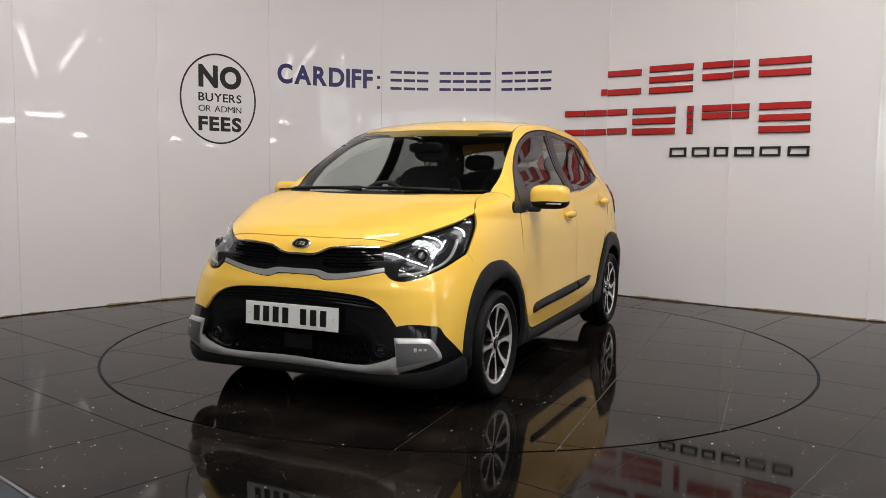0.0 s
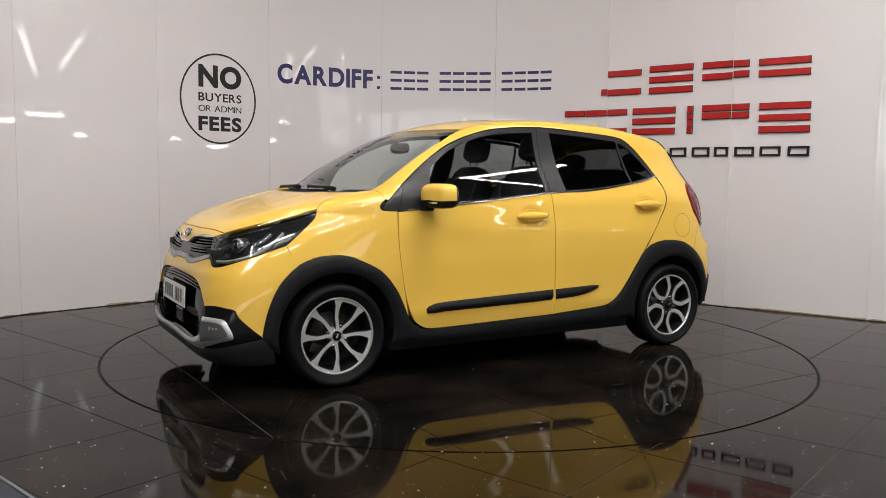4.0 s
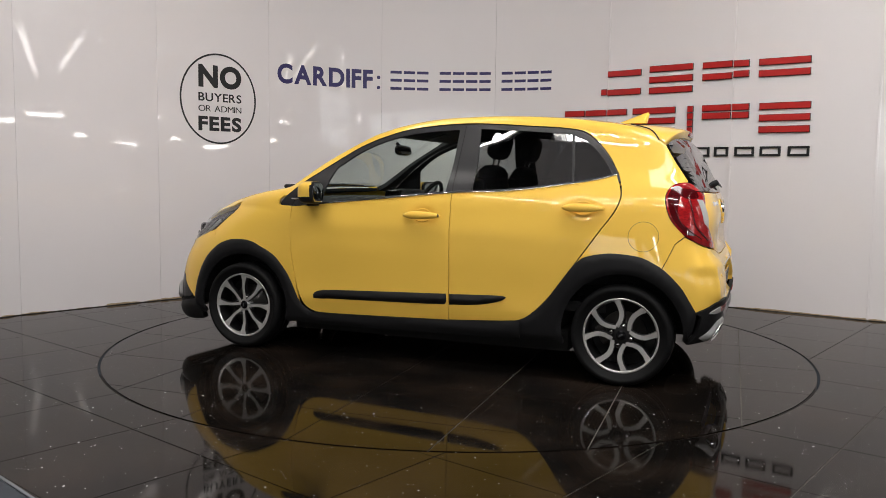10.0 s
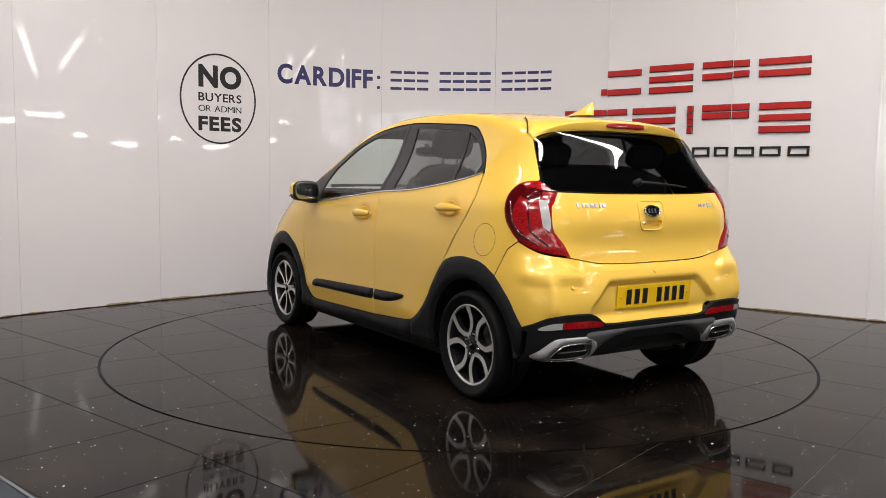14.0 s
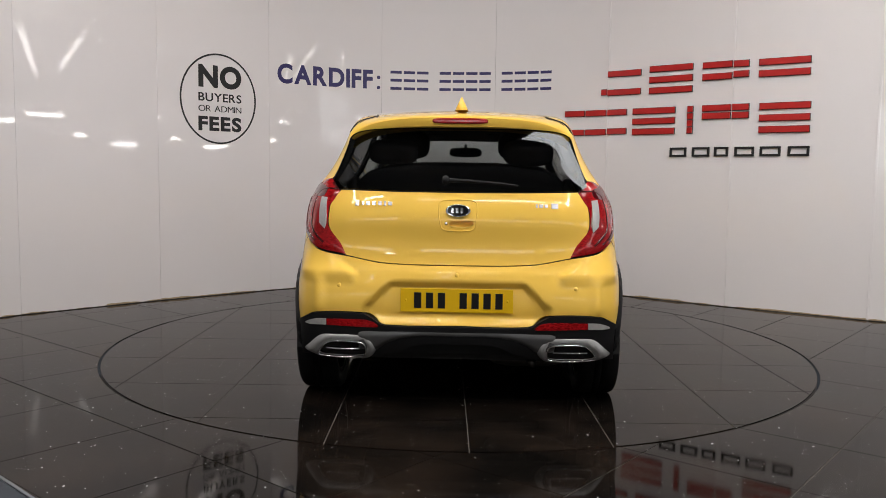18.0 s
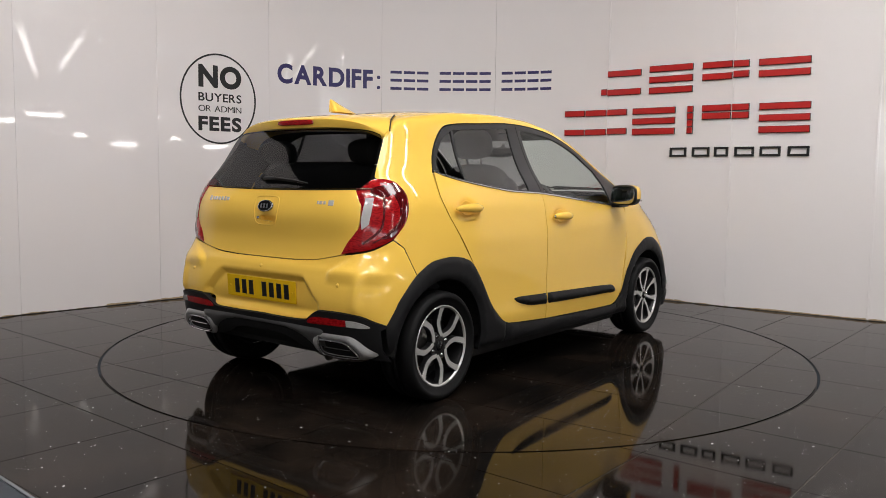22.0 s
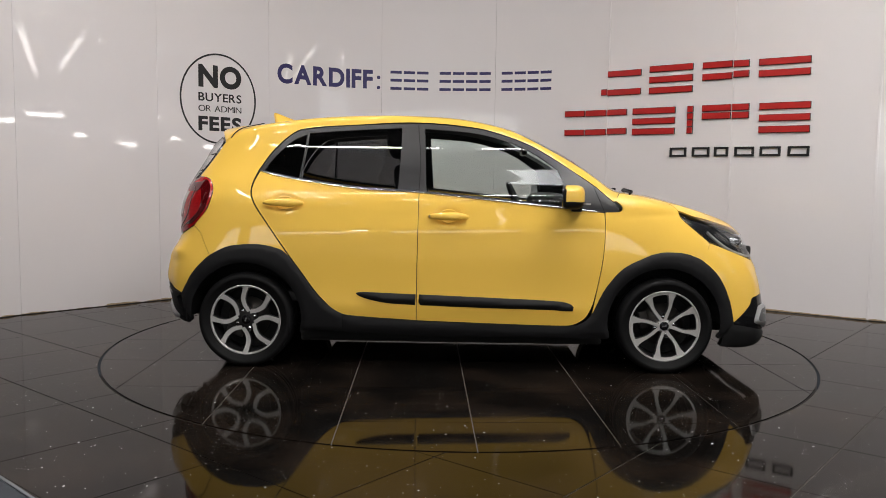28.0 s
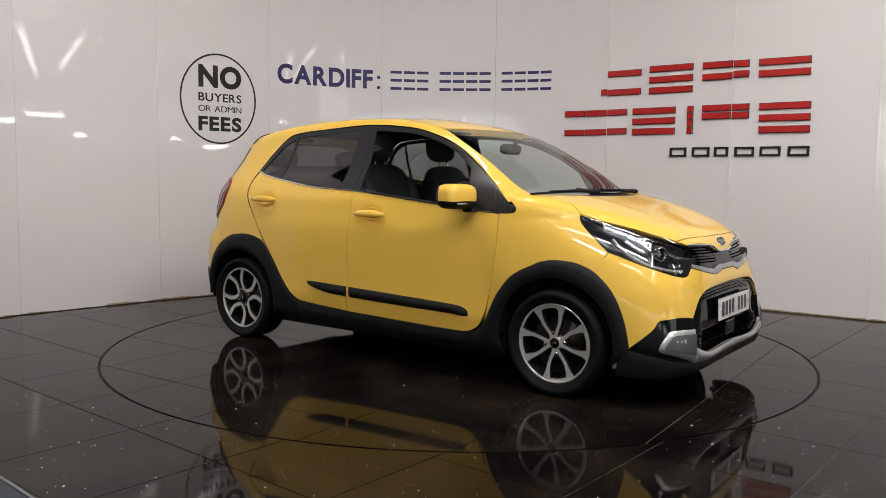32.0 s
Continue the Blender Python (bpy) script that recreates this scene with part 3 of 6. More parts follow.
# side windows and their black surround
surround = [S(0.842, 0.918, 1), S(0.30, 0.969), S(-0.209, 1.017), S(-0.545, 1.034), S(-0.885, 1.077), S(-1.06, 1.108), S(-1.142, 1.132, 1), S(-1.083, 1.228),
            S(-0.988, 1.328), S(-0.905, 1.374), S(-0.575, 1.403), S(-0.232, 1.419), S(0.110, 1.392), S(0.280, 1.350), S(0.446, 1.285), S(0.611, 1.186),
            S(0.772, 1.076), S(0.893, 0.976), S(0.93, 0.936), S(0.92, 0.922)]
front_pane = [S(0.640, 0.950, 1), S(0.610, 1.085), S(0.585, 1.155, 1), S(0.435, 1.255), S(0.270, 1.322), S(0.10, 1.362), S(-0.185, 1.385, 1), S(-0.168, 1.026, 1), S(0.30, 0.982)]
rear_pane = [S(-0.332, 1.036, 1), S(-0.322, 1.388, 1), S(-0.575, 1.374), S(-0.862, 1.352, 1), S(-0.893, 1.090, 1), S(-0.545, 1.047)]
quarter_pane = [S(-0.908, 1.092, 1), S(-0.880, 1.345, 1), S(-0.965, 1.302), S(-1.055, 1.212), S(-1.112, 1.132, 1)]
panel("window_surround", surround, SIDE, PILLAR, car, off=0.001, thick=0.012, holes=[front_pane, rear_pane, quarter_pane], both=True, res=0.04)
panel("front_side_window", front_pane, SIDE, GLASS, car, off=-0.004, thick=0.004, both=True, gap=-0.003, res=0.05)
panel("rear_side_window", rear_pane, SIDE, PRIVACY, car, off=-0.004, thick=0.004, both=True, gap=-0.003, res=0.05)
panel("quarter_window", quarter_pane, SIDE, PRIVACY, car, off=-0.004, thick=0.004, both=True, gap=-0.003, res=0.05)
strip("waist_trim", [S(0.80, 0.921), S(0.30, 0.968), S(-0.209, 1.016), S(-0.545, 1.033), S(-0.885, 1.076), S(-1.06, 1.107), S(-1.14, 1.131)], SIDE, 0.009, CHROME, car,
      "bright chrome strip", both=True)
strip("pillar_joint", [S(-0.209, 1.02), S(-0.208, 1.2), S(-0.225, 1.41)], SIDE, 0.005, UNDER, car, off=0.0, high=0.003, both=True)
strip("mirror_sail_joint", [S(0.842, 0.92), S(0.81, 1.0), S(0.785, 1.062)], SIDE, 0.005, UNDER, car, off=0.0, high=0.003, both=True)

# tail: spoiler, rear glass, tailgate
def spoiler():
    """The roof spoiler: a lip that runs on from the roof, with a blunt rear face."""
    n, rows = 41, []
    for k in range(n):
        y = -0.545 + 1.09 * k / (n - 1)
        q = abs(y) / 0.545
        x0 = -1.168 - 0.165 * max(0.0, (q - 0.79) / 0.21)
        z0 = Tp(x0, y)[2]
        xt, zt = -1.452 + 0.085 * q ** 3, 1.396 - 0.030 * q ** 2 - 0.058 * q ** 6
        line = [(x0 + (xt - x0) * t, z0 + (zt - z0) * t + 0.010 * math.sin(math.pi * t)) for t in (0, 0.15, 0.3, 0.45, 0.6, 0.75, 0.88, 0.96)]
        line += [(xt - 0.002, zt - 0.005), (xt - 0.001, zt - 0.020), (xt + 0.012, zt - 0.050 + 0.012 * q), (xt + 0.06, zt - 0.060 + 0.012 * q), (xt + 0.12, zt - 0.062)]
        rows.append([(x, y, z) for x, z in line])
    m = len(rows[0])
    verts = [p for r in rows for p in r]
    faces = [(i * m + j, i * m + j + 1, (i + 1) * m + j + 1, (i + 1) * m + j) for i in range(n - 1) for j in range(m - 1)]
    faces += [tuple(range(m))[::-1], tuple((n - 1) * m + j for j in range(m))]
    me = bpy.data.meshes.new("roof_spoiler")
    me.from_pydata(verts, [], faces)
    bm = bmesh.new()
    bm.from_mesh(me)
    bmesh.ops.recalc_face_normals(bm, faces=bm.faces)
    for e in bm.edges:
        if len(e.link_faces) == 2 and e.calc_face_angle(0) > 0.7:
            e.smooth = False
    part("roof_spoiler", bm, PAINT, car, "", True)


spoiler()
strip("spoiler_joint", [Tp(-1.165, 0.428), Tp(-1.24, 0.478), Tp(-1.335, 0.545)], TOP, 0.005, UNDER, car, off=0.006, high=0.004, both=True)
panel("rear_window", [Re(0.606, 1.045, 1), Re(0.552, 1.23), Re(0.528, 1.305), Re(0.40, 1.332), Re(0.0, 1.338), Re(-0.40, 1.332), Re(-0.528, 1.305), Re(-0.552, 1.23), Re(-0.606, 1.045, 1),
                      Re(-0.30, 1.036), Re(0.0, 1.034), Re(0.30, 1.036)], REAR, REAR_GLASS, car, off=0.005, thick=0.008, res=0.028, flat=2.6)
grip_line = [Re(0.036, 0.903, 1), Re(-0.066, 0.903, 1), Re(-0.072, 0.892), Re(-0.058, 0.876), Re(0.0, 0.874), Re(0.036, 0.876, 1)]
panel("tailgate", [Re(0.0, 1.032), Re(0.30, 1.034), Re(0.555, 1.040, 1), Re(0.590, 0.99), Re(0.604, 0.965), Re(0.606, 0.868), Re(0.555, 0.790, 1), Re(0.522, 0.735, 1), Re(0.338, 0.704), Re(0.0, 0.697),
                   Re(-0.338, 0.704), Re(-0.522, 0.735, 1), Re(-0.555, 0.790, 1), Re(-0.606, 0.868), Re(-0.604, 0.965), Re(-0.590, 0.99), Re(-0.555, 1.040, 1), Re(-0.30, 1.034)],
      REAR, PAINT, car, lining=TRIM, thick=0.03, res=0.03, gap=0.0012, holes=[grip_line])
panel("handle_pocket", [Re(0.082, 0.912, 1), Re(-0.082, 0.912, 1), Re(-0.082, 0.868, 1), Re(0.082, 0.868, 1)], REAR, PAINT, car, "shaded pocket of the grip", off=-0.026, thick=0.004)
lamp_line = [S(-1.408, 0.959), S(-1.400, 1.026), S(-1.432, 1.078), (-1.505, 0.606, 1.091), Re(0.556, 1.034, 1), Re(0.588, 0.985), Re(0.603, 0.965), Re(0.607, 0.870), Re(0.590, 0.845), Re(0.545, 0.790),
             Re(0.520, 0.738, 1), (-1.592, 0.659, 0.763), (-1.507, 0.728, 0.814), S(-1.437, 0.890)]
tail_lamps = panel("tail_lamp", lamp_line, HAUNCH, REDLENS, car, "red lens with a white reversing segment", off=0.010, drop=0.008, width=0.02, both=True, res=0.02, thick=0.04)

# bumpers
def bumper_relief(p):
    """The rear bumper's pressed form: a plate recess that widens downwards and a wedge below each lamp."""
    y, z = np.abs(p[:, 1]), p[:, 2]
    ease = lambda t: (lambda c: c * c * (3 - 2 * c))(np.clip(t, 0, 1))
    half = 0.300 + 1.0 * np.clip(0.612 - z, 0, 0.11)
    recess = ease(1 - (y - half) / 0.022) * ease((0.622 - z) / 0.016) * ease((z - 0.424) / 0.03)
    inner = 0.465 + 1.5 * np.clip(z - 0.653, 0, 0.1)
    ridge = np.where(z > 0.653, np.clip((0.76 - z) / 0.107, 0, 1), np.clip(1 - (0.653 - z) / 0.045, 0, 1))
    wedge = ease((y - inner) / 0.020) * ridge * ease((0.77 - y) / 0.06)
    brow = np.exp(-((z - 0.664) / 0.020) ** 2) * ease((0.47 - y) / 0.03)
    edge = np.exp(-((y - 0.645) / 0.026) ** 2) * ease((z - 0.45) / 0.05) * ease((0.66 - z) / 0.05)
    return -0.030 * recess + 0.020 * wedge + 0.004 * brow + 0.015 * edge


panel("rear_bumper", whole([Re(0.0, 0.6945), Re(0.338, 0.7015), Re(0.518, 0.7325, 1), (-1.592, 0.659, 0.758), (-1.507, 0.728, 0.808, 1), S(-1.461, 0.771, 1), S(-1.4325, 0.705), S(-1.401, 0.639, 1), S(-1.507, 0.537),
                      S(-1.545, 0.470), S(-1.572, 0.420, 1), Re(0.722, 0.440), Re(0.650, 0.472), Re(0.437, 0.476), Re(0.39, 0.455), Re(0.333, 0.421), Re(0.0, 0.419)]),
      STERN, PAINT, car, res=0.013, gap=0.0012,
      sink=bumper_relief)
panel("rear_lower_trim", whole([Re(0.0, 0.417), Re(0.333, 0.419), Re(0.39, 0.453), Re(0.437, 0.474), Re(0.650, 0.470), Re(0.722, 0.438), S(-1.572, 0.418), S(-1.60, 0.40, 1), S(-1.575, 0.30),
                          S(-1.53, 0.25, 1), Re(0.68, 0.262), Re(0.40, 0.262), Re(0.28, 0.285), Re(0.18, 0.325), Re(0.0, 0.332)]),
      STERN, CLAD, car, off=0.010, res=0.03, gap=0.001, thick=0.03)
panel("front_bumper", whole([Fr(0.0, 0.641), Fr(0.10, 0.641), Fr(0.16, 0.623), Fr(0.30, 0.640), Fr(0.452, 0.672, 1), (1.774, 0.490, 0.640), (1.759, 0.545, 0.634), (1.712, 0.607, 0.652), (1.598, 0.680, 0.696),
                       (1.498, 0.704, 0.732), S(1.4555, 0.7475, 1), S(1.4042, 0.6446, 1), S(1.500, 0.556), S(1.564, 0.428), S(1.597, 0.288, 1), (1.560, 0.766, 0.270, 1), (1.700, 0.722, 0.395), (1.724, 0.700, 0.436), (1.824, 0.540, 0.438, 1),
                       Fr(0.479, 0.510), Fr(0.425, 0.542), Fr(0.363, 0.560), Fr(0.245, 0.570), Fr(0.0, 0.575)]),
      NOSE, PAINT, car, res=0.022, gap=0.0012,
      sink=lambda p: 0.005 * np.exp(-((p[:, 2] - 0.595) / 0.020) ** 2) * np.clip((0.66 - np.abs(p[:, 1])) / 0.1, 0, 1) + 0.006 * np.exp(-((np.abs(p[:, 1]) - 0.67) / 0.03) ** 2) * np.clip((p[:, 2] - 0.45) / 0.1, 0, 1) * np.clip((0.66 - p[:, 2]) / 0.06, 0, 1))
panel("nose_panel", [Fr(0.0, 0.814), Fr(0.19, 0.813), Fr(0.462, 0.7990, 1), Fr(0.412, 0.782, 1), Fr(0.16, 0.770), Fr(0.085, 0.741), Fr(0.0, 0.738), Fr(-0.085, 0.741), Fr(-0.16, 0.770), Fr(-0.412, 0.782, 1),
                     Fr(-0.462, 0.7990, 1), Fr(-0.19, 0.813)], LID, PAINT, car, res=0.03, gap=0.0014)


def at_skin(c, u, off=0.0):
    """A pose on the skin: z along its normal, x level along the car's flank or width."""
    p = land(np.array([u], float), c)
    n = Vector(lean(p)[0])
    x = Vector((0, 0, 1)).cross(n).normalized()
    y = n.cross(x)
    q = Vector(p[0]) + off * n
    return Matrix(((x.x, y.x, n.x, q.x), (x.y, y.y, n.y, q.y), (x.z, y.z, n.z, q.z), (0, 0, 0, 1)))


def twin(ob):
    """The same part on the other side of the car."""
    me = ob.data.copy()
    me.transform(Matrix.Diagonal((1, -1, 1, 1)) @ ob.matrix_basis)
    me.flip_normals()
    o = new(ob.name.split(".")[0], me)
    o.parent = ob.parent
    for k in ob.keys():
        if k in ("label",):
            o[k] = ob[k]
    return o


def placed(name, bm, mat, m, parent, label="", smooth=False, both=False):
    bmesh.ops.transform(bm, matrix=m, verts=bm.verts)
    ob = part(name, bm, mat, parent, label, smooth)
    return [ob, twin(ob)] if both else [ob]


def ellipsoid(cx, cy, cz, rx, ry, rz, e=2.6, n=28):
    """A rounded box or egg (superellipsoid)."""
    bm = bmesh.new()
    bmesh.ops.create_uvsphere(bm, u_segments=n, v_segments=n // 2, radius=1.0)
    for v in bm.verts:
        k = (abs(v.co.x) ** e + abs(v.co.y) ** e + abs(v.co.z) ** e) ** (-1 / e)
        v.co = (cx + rx * k * v.co.x, cy + ry * k * v.co.y, cz + rz * k * v.co.z)
    return bm


# cladding: arches, sill, door strips
def arc(cx, cz, r, a0, a1, n):
    return [(cx + r * math.cos(radians(a0 + (a1 - a0) * k / (n - 1))), cz + r * math.sin(radians(a0 + (a1 - a0) * k / (n - 1)))) for k in range(n)]


front_arch = [S(1.601, 0.270, 1), S(1.566, 0.430), S(1.502, 0.560), S(1.405, 0.651), S(1.330, 0.684, 1), S(1.280, 0.694), S(1.180, 0.696), S(1.110, 0.682, 1), S(0.957, 0.605), S(0.865, 0.502), S(0.818, 0.415),
              S(0.786, 0.345), S(0.745, 0.298), S(0.690, 0.268, 1), S(0.690, 0.204, 1), S(0.800, 0.200, 1)] + [S(*q) for q in arc(1.195, 0.283, 0.322, 195, -14, 15)]
panel("arch_cladding", front_arch, SIDE, CLAD, car, off=0.016, drop=0.013, width=0.022, both=True, res=0.022, gap=0.0, thick=0.04)
rear_arch = [S(-0.640, 0.318, 1), S(-0.720, 0.364), S(-0.800, 0.448), S(-0.880, 0.560), S(-0.973, 0.672), S(-1.050, 0.702, 1), S(-1.141, 0.713), S(-1.278, 0.702), S(-1.330, 0.685, 1), S(-1.412, 0.638), S(-1.500, 0.550),
             S(-1.545, 0.478), S(-1.580, 0.415, 1), S(-1.565, 0.330), S(-1.530, 0.262, 1)]
rear_arch += [S(*q) for q in arc(-1.200, 0.283, 0.322, 184, -14, 15)] + [S(-0.862, 0.222, 1), S(-0.640, 0.214, 1)]
panel("arch_cladding", rear_arch, SIDE, CLAD, car, off=0.016, drop=0.013, width=0.022, both=True, res=0.022, gap=0.0, thick=0.04)
panel("sill_cladding", [S(0.806, 0.296, 1), S(0.74, 0.276), S(0.65, 0.266), S(0.30, 0.271), S(-0.22, 0.285), S(-0.58, 0.307), S(-0.644, 0.319, 1), S(-0.644, 0.213, 1), S(-0.20, 0.204), S(0.40, 0.196), S(0.804, 0.199, 1)],
      SIDE, CLAD, car, off=0.018, drop=0.012, width=0.03, both=True, res=0.03, gap=0.0, thick=0.06)
panel("door_strip", [S(0.693, 0.366), S(0.660, 0.394), S(0.60, 0.409), S(0.20, 0.425), S(-0.202, 0.438, 1), S(-0.208, 0.373, 1), S(0.20, 0.363), S(0.55, 0.355), S(0.670, 0.353)],
      SIDE, CLAD, car, off=0.020, drop=0.018, width=0.022, both=True, res=0.02, gap=0.0, thick=0.03, step=0.012)
panel("door_strip", [S(-0.222, 0.438, 1), S(-0.40, 0.444), S(-0.52, 0.447), S(-0.562, 0.441), S(-0.545, 0.424), S(-0.47, 0.400), S(-0.36, 0.381), S(-0.222, 0.374, 1)],
      SIDE, CLAD, car, off=0.020, drop=0.018, width=0.022, both=True, res=0.02, gap=0.0, thick=0.03, step=0.012)

# front face: upper grille
panel("upper_grille", [Fr(0.0, 0.735), Fr(0.088, 0.738), Fr(0.162, 0.767), Fr(0.30, 0.775), Fr(0.412, 0.780, 1), Fr(0.452, 0.676, 1), Fr(0.30, 0.644), Fr(0.165, 0.627), Fr(0.105, 0.645), Fr(0.0, 0.646),
                       Fr(-0.105, 0.645), Fr(-0.165, 0.627), Fr(-0.30, 0.644), Fr(-0.452, 0.676, 1), Fr(-0.412, 0.780, 1), Fr(-0.30, 0.775), Fr(-0.162, 0.767), Fr(-0.088, 0.738)],
      FRONT, GLOSS, car, off=-0.014, res=0.03, gap=-0.004)
strip("grille_top_trim", [Fr(-0.412, 0.780), Fr(-0.30, 0.776), Fr(-0.165, 0.768), Fr(-0.092, 0.739), Fr(0.0, 0.736), Fr(0.092, 0.739), Fr(0.165, 0.768), Fr(0.30, 0.776), Fr(0.412, 0.780)], FRONT, 0.010, CHROME, car, "thin chrome strip", off=0.002)
panel("grille_lower_trim", [Fr(-0.448, 0.692, 1), Fr(-0.30, 0.664), Fr(-0.178, 0.654), Fr(-0.112, 0.668), Fr(0.0, 0.667), Fr(0.112, 0.668), Fr(0.178, 0.654), Fr(0.30, 0.664), Fr(0.448, 0.692, 1), Fr(0.452, 0.676, 1),
                            Fr(0.30, 0.642), Fr(0.165, 0.625), Fr(0.105, 0.643), Fr(0.0, 0.644), Fr(-0.105, 0.643), Fr(-0.165, 0.625), Fr(-0.30, 0.642), Fr(-0.452, 0.676, 1)],
      FRONT, SATIN, car, "dimpled satin silver strip", off=0.006, drop=0.004, width=0.012, res=0.02, gap=0.0, thick=0.02)
for z in (0.690, 0.705, 0.720, 0.735, 0.750):
    strip("grille_slat", [Fr(0.13 + 0.4 * abs(z - 0.715), z), Fr(0.27, z + 0.004), Fr(0.41, z + 0.010)], FRONT, 0.006, MESHBLACK if z != 0.720 else GLOSS, car, off=-0.012, high=0.005, both=True)

# front face: lower intake, bars, blades, lip
panel("lower_grille", [Fr(0.0, 0.573), Fr(0.245, 0.568), Fr(0.363, 0.558), Fr(0.425, 0.540), Fr(0.479, 0.508), Fr(0.537, 0.437), Fr(0.530, 0.36), Fr(0.548, 0.300), Fr(0.378, 0.246), Fr(0.0, 0.250),
                       Fr(-0.378, 0.246), Fr(-0.548, 0.300), Fr(-0.530, 0.36), Fr(-0.537, 0.437), Fr(-0.479, 0.508), Fr(-0.425, 0.540), Fr(-0.363, 0.558), Fr(-0.245, 0.568)],
      FRONT, GLOSS, car, off=-0.020, res=0.03, gap=-0.004,
      sink=lambda p: -0.03 * np.clip((0.37 - p[:, 2]) / 0.03, 0, 1) * np.clip((0.42 - np.abs(p[:, 1])) / 0.05, 0, 1))
for z in (0.556, 0.541, 0.526):
    strip("intake_slat", [Fr(-0.40 - 0.3 * (0.556 - z) * 5, z - 0.012), Fr(-0.2, z), Fr(0.2, z), Fr(0.40 + 0.3 * (0.556 - z) * 5, z - 0.012)], FRONT, 0.008, GLOSS, car, off=-0.012, high=0.008)
for k in range(-9, 10):
    bm = tube(bmesh.new(), [(1.820, 0.042 * k, 0.262), (1.822, 0.042 * k + 0.021, 0.300), (1.820, 0.042 * k, 0.338), (1.816, 0.042 * k + 0.021, 0.376)], 0.005, 6)
    part("intake_mesh_bar", bm, MESHBLACK, car)
for z in (0.281, 0.319, 0.357):
    bm = tube(bmesh.new(), [(1.815, -0.40, z), (1.823, 0.0, z), (1.815, 0.40, z)], 0.004, 6)
    part("intake_mesh_bar", bm, MESHBLACK, car)
part("intake_sensor", boxm(1.826, 0.02, 0.325, 0.012, 0.16, 0.075, 0.006), GLOSS, car, "gloss black sensor cover")
for s in (-1, 1):
    m = pose(1.822, 0.462 * s, 0.322, 0, 90, 8 * s)
    placed("fog_lamp", lathe(bmesh.new(), [(0.0, 0.0), (0.018, 0.003), (0.024, 0.010), (0.030, 0.012), (0.032, 0.0), (0.032, -0.02)], 32, "z"), GLOSS, m, car, "round black-ringed fog lamp", True)
    placed("fog_lens", lathe(bmesh.new(), [(0.0, 0.016), (0.012, 0.013), (0.020, 0.006)], 32, "z"), LENS, m, car, "", True)
panel("intake_corner", [(1.824, 0.537, 0.437), (1.724, 0.698, 0.435), (1.700, 0.723, 0.394), (1.558, 0.766, 0.268, 1), (1.600, 0.758, 0.240), (1.700, 0.725, 0.236), (1.800, 0.630, 0.228), (1.838, 0.545, 0.228, 1), (1.838, 0.548, 0.300), (1.838, 0.520, 0.359)],
      CORNER, GLOSS, car, off=0.002, both=True, res=0.025, gap=0.0, thick=0.03)
panel("bumper_blade", [(1.832, 0.535, 0.388, 1), (1.764, 0.672, 0.386), (1.750, 0.690, 0.370), (1.726, 0.717, 0.297), (1.773, 0.681, 0.276), (1.834, 0.545, 0.228, 1), (1.838, 0.548, 0.300)],
      CORNER, SATIN, car, "satin silver bumper blade", off=0.016, drop=0.012, width=0.016, both=True, res=0.016, gap=0.0, thick=0.03, step=0.012)
BLADE = material("dark_satin_blade_face", (0.13, 0.13, 0.133), rough=0.34, metal=0.4, vary=0.06)
panel("blade_face", [(1.832, 0.548, 0.366, 1), (1.770, 0.658, 0.364), (1.757, 0.671, 0.352), (1.739, 0.694, 0.306), (1.782, 0.660, 0.292), (1.834, 0.554, 0.264, 1)],
      CORNER, BLADE, car, "darker satin face inside the blade", off=0.0185, both=True, res=0.016, gap=0.0, thick=0.006, step=0.012)
for k in range(3):
    strip("blade_mark", [(1.800 - 0.012 * k, 0.612 + 0.016 * k, 0.337), (1.793 - 0.012 * k, 0.622 + 0.016 * k, 0.336)], CORNER, 0.010 if k else 0.018, SATIN, car, "small silver bar", off=0.0190, high=0.001, both=True)
panel("skid_strip", [Fr(0.0, 0.262), Fr(0.378, 0.256), Fr(0.500, 0.286), Fr(0.553, 0.312, 1), Fr(0.560, 0.226, 1), Fr(0.378, 0.219), Fr(0.0, 0.222), Fr(-0.378, 0.219), Fr(-0.560, 0.226, 1), Fr(-0.553, 0.312, 1), Fr(-0.500, 0.286), Fr(-0.378, 0.256)],
      FRONT, SATIN, car, "satin silver skid strip", off=0.018, drop=0.012, width=0.016, res=0.018, gap=0.0, thick=0.03)
panel("front_lip", whole([Fr(0.0, 0.226), Fr(0.378, 0.223), Fr(0.545, 0.230), (1.790, 0.640, 0.240), (1.720, 0.715, 0.262), (1.600, 0.760, 0.287), (1.548, 0.768, 0.287, 1), (1.535, 0.768, 0.160, 1), (1.640, 0.735, 0.150), (1.740, 0.660, 0.155),
                    Fr(0.50, 0.168), Fr(0.25, 0.176), Fr(0.0, 0.178)]),
      NOSE, LIP, car, off=0.012, drop=0.008, width=0.02, res=0.022, gap=0.0, thick=0.05)

